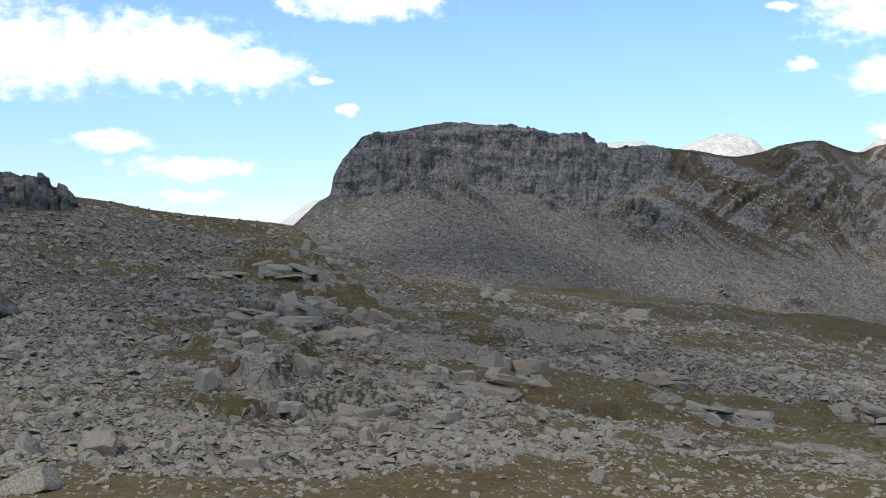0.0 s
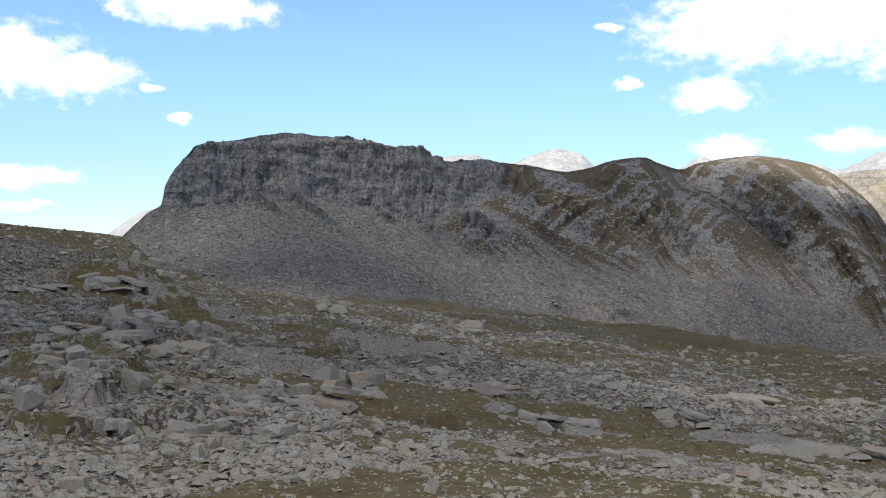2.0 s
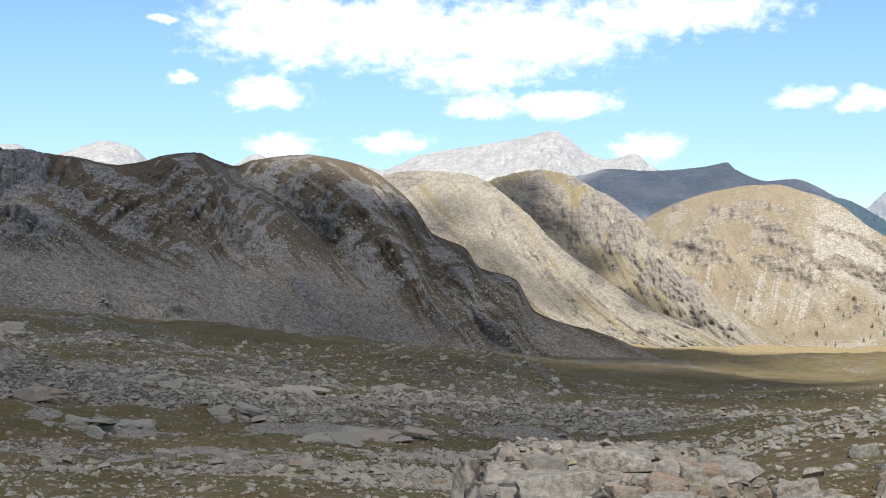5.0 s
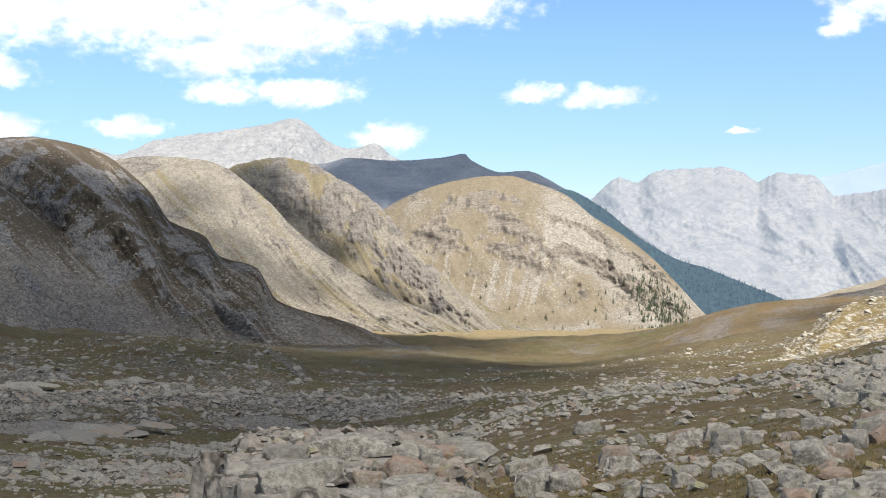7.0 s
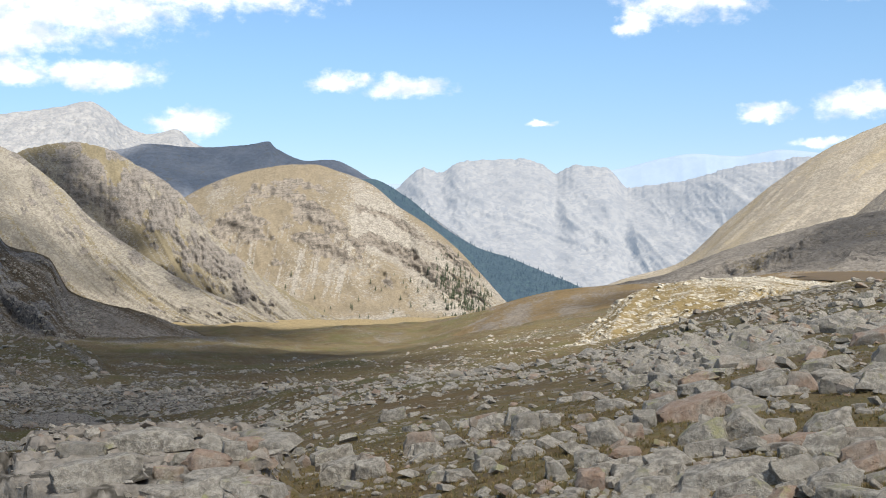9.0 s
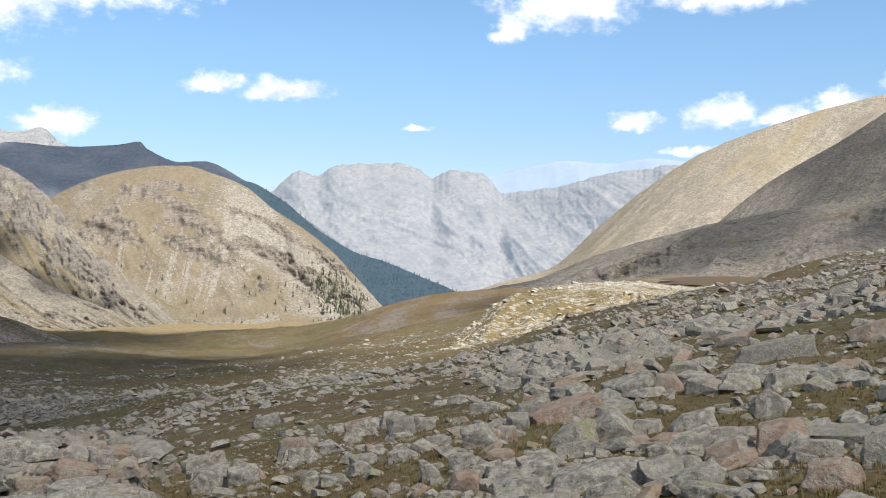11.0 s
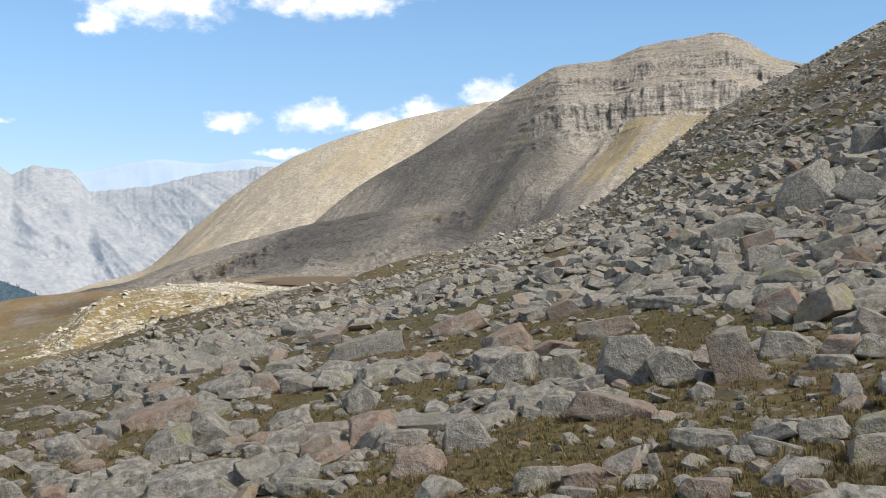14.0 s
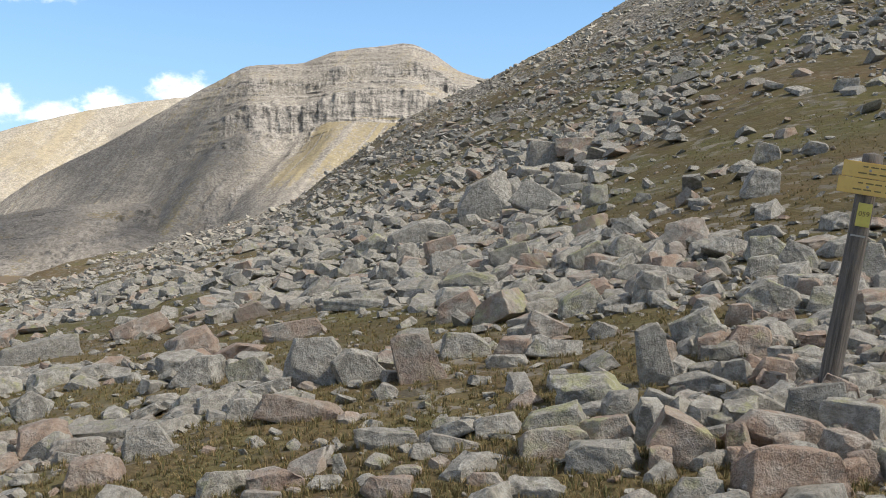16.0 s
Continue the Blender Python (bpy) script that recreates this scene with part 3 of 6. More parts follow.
def crag_fields(arc, s, a):
    """Coordinates that lean with the gullies, and the hollows (below 0) and ribs between them."""
    down = s * 170
    lean = arc + 1.15 * down
    bend = 14 * fbm(lean / 60, down / 60, octaves=3, seed=34)
    big = fbm((lean + bend) / 58, down / 190, octaves=5, gain=0.55, seed=37, ridged=True)
    return down, lean, big


def crag_relief(arc, s, a, z):
    cliff = ramp(a, -6.5, -4.5) * (1 - ramp(a, 8, 16))
    high = ramp(s + 0.02 * fbm(arc / 25, 0.4, octaves=4, seed=44), 0.86, 0.9)
    layers = 1.2 * blocks(arc / 4, z / 3.2, 31) + 1.5 * blocks(arc / 11, z / 9, 32) + 0.6 * grain(arc / 90, z / 2.2, seed=30)
    cracks = fbm(arc / 7, z / 30, octaves=5, gain=0.62, seed=33) * 3.4
    swell = np.sin(np.pi * np.clip(s, 0, 1)) ** 0.7
    ribs = ramp(a, 7, 12) * (1 - ramp(a, 35.4, 36.8)) * swell * ramp(s, crag_foot(a) - 0.08, crag_foot(a) + 0.15)
    down, lean, big = crag_fields(arc, s, a)
    q = a - 9.0 * (1 - s)
    folds = sum(k * np.exp(-((q - q0) / w) ** 2) for q0, w, k in ((15.6, 0.9, -11), (18.6, 1.5, 9), (21.2, 0.7, -15), (24.6, 1.6, 10), (27.3, 0.6, -8)))
    rough = ramp(fbm(lean / 55, down / 120, octaves=3, seed=36), -0.2, 0.3)
    dip = fbm(lean / 70, (down - 0.75 * arc) / 7, octaves=4, gain=0.6, seed=35)
    crags = fbm(lean / 14, down / 22, octaves=5, gain=0.65, seed=38, ridged=True)
    rubble = 0.5 * fbm((arc + 0.6 * down) / 4.1, (down - 0.7 * arc) / 4.7, octaves=4, gain=0.6, seed=39) + 2.6 * fbm(lean / 36, down / 70, octaves=4, seed=40)
    stubs = 6 * crag_stubs(arc, s, a) * (1 + 0.6 * fbm(arc / 5, down / 7, octaves=4, gain=0.65, seed=46))
    return cliff * high * (layers + cracks) * np.where(s < 0.99, 1, 0.4) + ribs * (folds + 8 * big + rough * (7 * dip + 7 * crags)) + rubble + stubs


def crag_stubs(arc, s, a):
    """Single crags that break out of the scree, each a slanting line of rock."""
    total = 0.0
    for a0, s0, run, wide in ((-0.6, 0.86, 0.1, 0.25), (1.9, 0.82, 0.13, 0.3), (5.4, 0.86, 0.05, 0.5), (7.6, 0.8, 0.1, 0.35), (10.4, 0.74, 0.12, 0.3), (27.6, 0.32, 0.1, 0.5), (24.4, 0.2, 0.06, 0.4),
                              (32.6, 0.42, 0.09, 0.5), (34.6, 0.3, 0.16, 0.5), (14.6, 0.2, 0.06, 0.5), (17.8, 0.15, 0.05, 0.6), (8.6, 0.12, 0.04, 0.4)):
        along = (s0 - s) / run
        across = (a - a0 - 9.0 * (s0 - s)) / wide + 0.6 * fbm(arc / 12, s * 14, octaves=3, seed=47)
        total = np.maximum(total, np.exp(-along ** 4 - across ** 2))
    return total


def crag_turf(arc, s, a, z):
    down, lean, big = crag_fields(arc, s, a)
    patch = fbm(lean / 34, down / 90, octaves=6, gain=0.6, seed=41)
    runs = fbm(lean / 8, down / 150, octaves=5, gain=0.62, seed=42)
    upper = ramp(a, 7, 12) * (1 - 0.6 * ramp(a, 35, 37)) * ramp(s + 0.12 * runs, crag_foot(a) - 0.15, crag_foot(a) + 0.12)
    tongues = ramp(runs + 0.5 * patch - 0.25 * big, 0.1, 0.3)
    return (0.02 + 0.7 * patch + 0.45 * runs + upper * (1.0 + 0.5 * patch) - upper * 1.15 * tongues * (1 - ramp(s, 0.93, 1.0))
            + 0.4 * ramp(s, 0.97, 1.0) - 0.5 * ramp(a, -8, -5) * (1 - ramp(a, 6, 10)) * ramp(s, .85, .9))


def crag_bare(arc, s, a, z):
    down, lean, big = crag_fields(arc, s, a)
    edge = s + 0.03 * fbm(arc / 22, 0.4, octaves=5, gain=0.62, seed=44)
    cliff = ramp(a, -7, -5) * (1 - ramp(a, 9, 14)) * ramp(edge, 0.865, 0.885) * (1 - ramp(s, 0.985, 1.0))
    zone = ramp(s, crag_foot(a) - 0.1, crag_foot(a) + 0.12)
    beds = 0.6 * fbm(lean / 70, (down - 0.75 * arc) / 7, octaves=3, seed=35)
    ribs = ramp(fbm(lean / 26, down / 60, octaves=7, gain=0.68, seed=36) + beds + 0.15 * big, 0.08, 0.3)
    return cliff + 1.1 * crag_stubs(arc, s, a) + ribs * ramp(a, 7, 11) * (1 - ramp(a, 35.6, 36.8)) * zone * (1 - 0.7 * ramp(s, 0.93, 1.0))


mountain("crag_ridge", "long grey rock ridge with flat-topped layered cliff above scree", CRAG_CREST + CRAG_TAIL,
         [(-10, 380, -3), (0, 372, -6), (10, 420, -16), (20, 500, -27), (30, 570, -38), (37, 510, -44), (45, 455, -50)],
         RIDGE, crag_shape, crag_relief, crag_turf, crag=crag_bare, step=0.06, rows=np.concatenate([np.linspace(0, 0.86, 110), np.linspace(0.865, 1, 75)]), crest_noise=0.08)

# grassy saddle and dark crag to the left of it
mountain("saddle", "low brown grassy saddle with scattered dark rocks",
         [(-40, 250, 6.5), (-26, 245, 4.9), (-22, 245, 4.15), (-20.8, 245, 4.0), (-19.2, 260, 3.3), (-17, 290, 3.0), (-14.8, 310, 2.6), (-11.7, 330, 2.3),
          (-9.3, 350, 2.1), (-7.9, 352, 1.9), (-6.9, 345, 1.2), (-6.0, 330, 0.2), (-5.0, 315, -0.9), (-3.5, 300, -2.2), (-2, 290, -4)],
         [(-40, 90, -6), (-20, 130, -8), (-10, 170, -8), (-2, 230, -12)],
         GROUND, lambda s, a: s ** 1.1, gullies(40, 2.6, 51, 0.3, 150, 0.8), lambda arc, s, a, z: cover(0.25, 0.7, 40, 53)(arc, s, a, z) + 0.55 * ramp(s, 0.45, 0.8), step=0.1, rows=100, crest_noise=0.05, category="ridge")

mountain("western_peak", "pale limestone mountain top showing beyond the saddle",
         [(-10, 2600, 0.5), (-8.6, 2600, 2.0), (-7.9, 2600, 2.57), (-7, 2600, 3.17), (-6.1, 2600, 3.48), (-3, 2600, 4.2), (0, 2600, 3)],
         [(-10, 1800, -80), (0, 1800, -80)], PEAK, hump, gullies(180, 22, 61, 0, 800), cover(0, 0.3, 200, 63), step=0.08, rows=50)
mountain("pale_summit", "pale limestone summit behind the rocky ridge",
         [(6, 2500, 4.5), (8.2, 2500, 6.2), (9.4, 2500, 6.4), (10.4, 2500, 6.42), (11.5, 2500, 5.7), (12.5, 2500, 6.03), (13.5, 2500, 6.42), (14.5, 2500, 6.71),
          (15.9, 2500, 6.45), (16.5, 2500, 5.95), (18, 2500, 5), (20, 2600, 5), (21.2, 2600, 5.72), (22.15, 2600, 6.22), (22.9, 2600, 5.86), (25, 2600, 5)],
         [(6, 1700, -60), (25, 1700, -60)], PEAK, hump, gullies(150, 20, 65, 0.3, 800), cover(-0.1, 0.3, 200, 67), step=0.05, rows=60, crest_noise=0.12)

# sunlit ridges further down the valley
def sunlit_relief(arc, s, a, z):
    q = a - 12.0 * (1 - s)
    w = np.sin(np.pi * np.clip(s, 0, 1)) ** 0.6
    folds = sum(k * np.exp(-((q - q0) / wide) ** 2) for q0, wide, k in ((31.0, 1.4, 8), (29.0, 0.8, -6), (33.4, 0.9, -6), (26.5, 1.2, 7)))
    runs = fbm(q * 0.9, s * 2.0, octaves=5, gain=0.5, seed=71, ridged=True)
    rocks = ramp(sunlit_bare(arc, s, a, z), 0.1, 0.8) * fbm(arc / 14, s * 26, octaves=5, gain=0.62, seed=70, ridged=True)
    return w * (folds + 6 * runs + 1.2 * fbm(arc / 14, s * 26, octaves=4, gain=0.6, seed=170)) + 5 * rocks * (1 - s ** 12)


def sunlit_bare(arc, s, a, z):
    top = 1.4 * np.exp(-((a - 29.6) / 1.3) ** 2) * ramp(s, 0.8, 0.92) + 0.6 * ramp(s, 0.86, 0.97) * ramp(a, 34, 36)
    return 1.1 * ramp(fbm(arc / 30, s * 14, octaves=7, gain=0.68, seed=74) + 0.45 * top - 0.5 * (1 - ramp(s, 0.15, 0.4)), 0.24, 0.46)


def sunlit_turf(arc, s, a, z):
    q = a - 12.0 * (1 - s)
    return 0.2 + 0.8 * fbm(q * 0.8, s * 1.5, octaves=5, seed=73) + 0.6 * fbm(q * 3.5, s * 2.2, octaves=5, gain=0.62, seed=72) + 0.25 * (1 - ramp(s, 0.1, 0.35))


def knoll_bare(arc, s, a, z):
    """Crags along the crest, thinning into scree."""
    crest = 0.75 * ramp(s, 0.52, 0.8) * ramp(a, 35.2, 37.0) * (1 - ramp(a, 44.5, 46))
    beds = 0.25 * grain(arc / 60, (z + 0.3 * arc) / 6, seed=171)
    return 1.1 * ramp(fbm(arc / 26, s * 12, octaves=7, gain=0.68, seed=172) + beds + 0.55 * crest - 0.5 * (1 - ramp(s, 0.2, 0.45)), 0.26, 0.5)


def knoll_relief(arc, s, a, z):
    q = a - 8.0 * (1 - s)
    w = np.sin(np.pi * np.clip(s, 0, 1)) ** 0.6
    runs = fbm(q * 0.8, s * 2.0, octaves=5, gain=0.5, seed=173, ridged=True)
    rocks = ramp(knoll_bare(arc, s, a, z), 0.1, 0.8) * fbm(arc / 12, s * 24, octaves=5, gain=0.62, seed=174, ridged=True)
    return w * (7 * runs + 1.2 * fbm(arc / 14, s * 26, octaves=4, gain=0.6, seed=175)) + 10 * rocks * (1 - s ** 12)


def knoll_turf(arc, s, a, z):
    q = a - 8.0 * (1 - s)
    return 0.3 + 0.8 * fbm(q * 0.8, s * 1.6, octaves=5, seed=176) + 0.6 * fbm(q * 4, s * 1.6, octaves=5, gain=0.62, seed=177) + 0.5 * ramp(s, 0.92, 1.0)


mountain("sunlit_ridge", "pale sunlit ridge of scree and thin grass with dark rocky top",
         [(24, 1150, 3), (28.1, 1149, 4.63), (29.0, 1148, 5.22), (30.2, 1146, 5.36), (32.8, 1141, 5.24), (34.2, 1136, 4.80), (35.5, 1110, 3.81), (36.7, 1086, 2.75), (37.8, 1063, 1.56), (39.8, 1023, 0.02), (42.6, 969, -1.82), (45.4, 921, -3.09), (47.5, 891, -4.04)],
         [(24, 800, -50), (36, 830, -58), (42, 820, -64), (53, 780, -78)],
         PALE_RIDGE, lambda s, a: s ** 1.9, sunlit_relief, sunlit_turf, crag=sunlit_bare, step=0.06, rows=150, crest_noise=0.14)
mountain("rocky_knoll", "brown rocky knoll with crags along its crest above scree",
         [(33.4, 1298, 4.28), (35.2, 1291, 5.11), (37.0, 1284, 5.40), (38.4, 1271, 5.14), (39.9, 1242, 4.32), (41.3, 1214, 3.56), (42.7, 1179, 2.23), (43.8, 1147, 0.77), (45.4, 1098, -0.81), (47.3, 1048, -2.22), (49.1, 1003, -3.31), (51.6, 948, -4.35)],
         [(32.5, 1150, -10), (36, 1010, -50), (42, 880, -70), (46, 830, -74), (56, 790, -80)],
         PALE_RIDGE, lambda s, a: s ** 2.1, knoll_relief, knoll_turf, crag=knoll_bare, step=0.06, rows=150, crest_noise=0.22)


def hill_relief(arc, s, a, z):
    rocks = hill_bare(arc, s, a, z) * (fbm(arc / 18, s * 24, octaves=4, gain=0.6, seed=76, ridged=True) + 0.6 * grain(arc / 80, (z + 0.3 * arc) / 7, seed=69))
    return gullies(120, 12, 75, 0.3, 480, 0.4)(arc, s, a, z) + 7 * rocks * (1 - s ** 12)


def hill_bare(arc, s, a, z):
    """Slanting beds on the right flank, a line of crags on the left shoulder."""
    flank = ramp(a, 46.5, 49.5) * (1 - ramp(s, 0.86, 0.97)) * ramp(s, 0.25, 0.45)
    beds = 0.3 * np.sin((z + 0.35 * arc) / 6.5 + 2 * fbm(arc / 90, z / 60, octaves=2, seed=66))
    left = 0.5 * np.exp(-((a - 44.2) / 1.3) ** 2) * np.exp(-((s - 0.68) / 0.07) ** 2)
    return 1.1 * ramp(fbm(arc / 40, s * 9, octaves=7, gain=0.66, seed=78) + beds * flank + left + 0.22 * ramp(s, 0.42, 0.55) * (1 - ramp(s, 0.86, 0.95)) - 0.1 * (1 - flank) - 0.5 * (1 - ramp(s, 0.1, 0.35)), 0.18, 0.42)


def hill_turf(arc, s, a, z):
    runs = fbm((arc - 60 * s) / 7, s * 2.4, octaves=4, gain=0.6, seed=68)
    scree = 0.7 * ramp(runs, 0.1, 0.35) * ramp(a, 43, 45) * (1 - ramp(a, 50, 53)) * ramp(s, 0.15, 0.3) * (1 - ramp(s, 0.62, 0.8))
    return 0.55 + 0.9 * fbm(arc / 80, s * 4, octaves=5, seed=77) - 0.9 * scree + 0.5 * ramp(s, 0.85, 1.0) - 0.45 * ramp(a, 48, 51) * ramp(s, 0.3, 0.5)


mountain("round_hill", "broad rounded golden hill with grass, scree runs and small trees",
         [(36, 1600, -2), (40, 1600, 1.0), (42.7, 1590, 2.83), (44.25, 1570, 3.57), (46, 1550, 4.09), (48.1, 1530, 4.36), (49.05, 1520, 4.35), (50.5, 1500, 3.94),
          (52, 1480, 3.33), (53.5, 1450, 2.12), (54.9, 1410, 1.21), (56.4, 1370, 0.02), (57.8, 1320, -1.46), (59.5, 1260, -3.29), (62, 1200, -5)],
         [(36, 1180, -78), (44, 1130, -76), (50, 1080, -73), (56, 1080, -74), (62, 1050, -80)],
         GOLD, lambda s, a: s ** 1.6, hill_relief, hill_turf, crag=hill_bare, step=0.06, rows=140, crest_noise=0.04, category="hill")
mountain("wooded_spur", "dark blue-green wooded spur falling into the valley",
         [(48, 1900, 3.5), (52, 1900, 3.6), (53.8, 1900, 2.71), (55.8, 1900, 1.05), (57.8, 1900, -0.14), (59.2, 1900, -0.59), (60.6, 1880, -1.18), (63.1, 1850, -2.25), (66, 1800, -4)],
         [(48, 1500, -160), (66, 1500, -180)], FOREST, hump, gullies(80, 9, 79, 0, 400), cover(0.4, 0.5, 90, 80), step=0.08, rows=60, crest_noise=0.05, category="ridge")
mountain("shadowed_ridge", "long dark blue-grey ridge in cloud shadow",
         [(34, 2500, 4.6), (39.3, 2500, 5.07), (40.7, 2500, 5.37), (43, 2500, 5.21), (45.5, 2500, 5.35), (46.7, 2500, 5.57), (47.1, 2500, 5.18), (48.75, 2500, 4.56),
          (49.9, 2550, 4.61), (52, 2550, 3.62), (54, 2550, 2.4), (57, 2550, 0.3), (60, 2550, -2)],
         [(34, 1900, -50), (60, 1900, -100)], HAZED_ROCK, hump, gullies(220, 18, 81, 0.3, 600, 0.3), cover(0.2, 0.4, 150, 83), step=0.07, rows=70, crest_noise=0.06)
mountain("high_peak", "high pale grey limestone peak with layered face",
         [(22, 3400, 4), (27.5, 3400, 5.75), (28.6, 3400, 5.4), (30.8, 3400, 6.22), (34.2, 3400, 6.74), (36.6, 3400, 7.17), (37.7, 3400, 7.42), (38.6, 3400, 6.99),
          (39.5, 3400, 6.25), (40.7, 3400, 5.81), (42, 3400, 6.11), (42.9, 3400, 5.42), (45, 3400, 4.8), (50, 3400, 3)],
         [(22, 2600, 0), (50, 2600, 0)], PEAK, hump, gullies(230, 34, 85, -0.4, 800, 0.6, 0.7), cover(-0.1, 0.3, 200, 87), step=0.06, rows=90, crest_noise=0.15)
def range_relief(arc, s, a, z):
    """Spurs that branch as they fall, with broken beds of rock on them."""
    w = np.sin(np.pi * np.clip(s, 0, 1)) ** 0.5
    u, v = (arc + 1.1 * z) / 480, z / 330
    bend = 0.5 * fbm(u * 0.8, v * 0.8, octaves=3, seed=191)
    spurs = fbm(u + bend, v - bend, octaves=7, gain=0.56, seed=189, ridged=True)
    return w * (70 * spurs + 8 * fbm((z + 0.45 * arc) / 55, arc / 300, octaves=4, gain=0.6, seed=190))


def range_turf(arc, s, a, z):
    """Woods in the valley, thinning upwards."""
    return 0.75 - 1.5 * ramp(s, 0.12, 0.6) + 0.9 * fbm((arc + 500 * s) / 160, z / 90, octaves=6, gain=0.62, seed=90)


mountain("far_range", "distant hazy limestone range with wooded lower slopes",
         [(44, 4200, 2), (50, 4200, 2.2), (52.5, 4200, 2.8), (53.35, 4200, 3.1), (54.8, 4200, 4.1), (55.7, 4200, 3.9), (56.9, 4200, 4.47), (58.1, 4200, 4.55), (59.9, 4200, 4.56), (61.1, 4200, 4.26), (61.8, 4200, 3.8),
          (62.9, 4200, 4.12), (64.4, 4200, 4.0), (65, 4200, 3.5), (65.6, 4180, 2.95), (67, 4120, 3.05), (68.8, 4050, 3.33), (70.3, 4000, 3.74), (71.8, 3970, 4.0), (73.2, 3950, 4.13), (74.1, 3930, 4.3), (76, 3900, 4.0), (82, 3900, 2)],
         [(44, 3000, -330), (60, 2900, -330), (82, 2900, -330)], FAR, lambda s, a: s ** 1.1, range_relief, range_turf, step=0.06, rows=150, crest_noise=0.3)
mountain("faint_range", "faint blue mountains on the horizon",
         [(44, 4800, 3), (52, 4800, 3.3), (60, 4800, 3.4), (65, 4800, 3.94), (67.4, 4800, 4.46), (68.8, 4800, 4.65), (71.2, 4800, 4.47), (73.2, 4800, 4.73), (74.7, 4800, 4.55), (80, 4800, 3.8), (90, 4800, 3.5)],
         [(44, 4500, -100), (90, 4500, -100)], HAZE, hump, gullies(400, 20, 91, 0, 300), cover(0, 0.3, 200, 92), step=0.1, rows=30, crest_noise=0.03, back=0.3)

# the eastern mountain: pale shoulder behind, layered summit before it
mountain("pale_shoulder", "pale sunlit mountain shoulder of scree and grass",
         [(60, 1300, -4), (65.3, 1300, -1.8), (67.9, 1300, -1.08), (70.6, 1320, 1.2), (73.4, 1340, 3.41), (76.2, 1360, 5.07), (79.7, 1380, 6.32), (82.7, 1400, 7.11), (86.2, 1400, 7.74), (90, 1400, 8.2), (100, 1400, 7)],
         [(60, 900, -50), (80, 850, -32), (100, 850, -20)], EAST, lambda s, a: s ** 1.6, gullies(200, 16, 93, -0.6, 520, 0.35), cover(0.3, 1.1, 90, 94, -0.6, 520, 1.2), crag=outcrops(60, 194, 0.27, 0.5, 0.2, -0.6, 520), step=0.07, rows=130, crest_noise=0.05)
def banded_shape(s, a):
    """Scree below, then two cliff bands with ledges between them."""
    top = ramp(a, 84, 90)
    plain = s ** 1.6
    steps = np.interp(s, [0, 0.62, 0.715, 0.74, 0.84, 0.855, 0.95, 1.0], [0, 0.49, 0.60, 0.715, 0.80, 0.87, 0.955, 1.0])
    return plain * (1 - top) + steps * top


def banded_relief(arc, s, a, z):
    q = a + 9.0 * (1 - s)
    w = np.sin(np.pi * np.clip(s, 0, 1)) ** 0.7
    folds = sum(k * np.exp(-((q - q0) / wide) ** 2) for q0, wide, k in ((91.5, 1.4, 12), (94.5, 1.2, -9), (97.5, 1.2, 8), (88.0, 1.5, -8)))
    runs = fbm(q * 0.7, s * 2.4, octaves=4, gain=0.45, seed=95, ridged=True)
    band = ramp(s, 0.66, 0.72) * (1 - ramp(s, 0.97, 1.0)) * ramp(a, 84, 89)
    rocks = 0.8 * ramp(banded_bare(arc, s, a, z), 0.2, 0.8) * fbm(arc / 16, s * 26, octaves=4, gain=0.6, seed=134, ridged=True)
    return w * (folds + 3 * runs) * (1 - 0.7 * band) + 5 * rocks * (1 - s ** 12) + band * (0.4 * blocks(arc / 14, z / 3, 131) + 0.5 * blocks(arc / 40, z / 6, 132) + 0.9 * grain(arc / 200, z / 3, seed=137) + 0.4 * fbm(arc / 12, z / 30, octaves=3, seed=133))


def banded_bare(arc, s, a, z):
    wave = 0.006 * fbm(arc / 40, 0.5, octaves=4, seed=135)
    t = s + wave
    main = ramp(t, 0.708, 0.716) * (1 - ramp(t, 0.742, 0.752)) * ramp(a, 88.5, 90.5)
    second = 0.75 * ramp(t, 0.835, 0.84) * (1 - ramp(t, 0.857, 0.868)) * ramp(a, 87, 89) * ramp(fbm(arc / 50, 0.2, octaves=3, seed=136), -0.25, 0.1)
    cap = 0.85 * ramp(t, 0.955, 0.965) * ramp(a, 95, 96) * (1 - ramp(a, 99, 100))
    strata = 0.8 * ramp(grain(arc / 260, z / 3.0, seed=141) + 0.5 * grain(arc / 120, z / 1.6, seed=142), 0.25, 0.6) * ramp(s, 0.55, 0.66) * ramp(a, 85, 89)
    q = a + 9.0 * (1 - s)
    rib = 0.9 * ramp(fbm(q * 1.1, s * 7, octaves=6, gain=0.62, seed=197) + 0.3 * np.exp(-((q - 93.2) / 1.2) ** 2), 0.33, 0.5) * (1 - ramp(q, 96, 98))
    return np.maximum.reduce([main, second, cap, strata, rib])


def banded_turf(arc, s, a, z):
    q = a + 9.0 * (1 - s)
    runs = fbm(q * 2.6, s * 2.2, octaves=4, gain=0.55, seed=198)
    green = ramp(q, 94, 97) * (1 - 0.9 * ramp(s, 0.7, 0.78))
    return 0.1 + 0.5 * fbm(q * 0.8, s * 3, octaves=5, seed=96) + 0.35 * runs + green * (0.75 - 1.5 * ramp(fbm(q * 4.0, s * 1.2, octaves=3, seed=199), 0.12, 0.3) * (1 - ramp(s, 0.62, 0.72))) * ramp(s, 0.3, 0.5) - 0.4 * (1 - ramp(s, 0.2, 0.35))


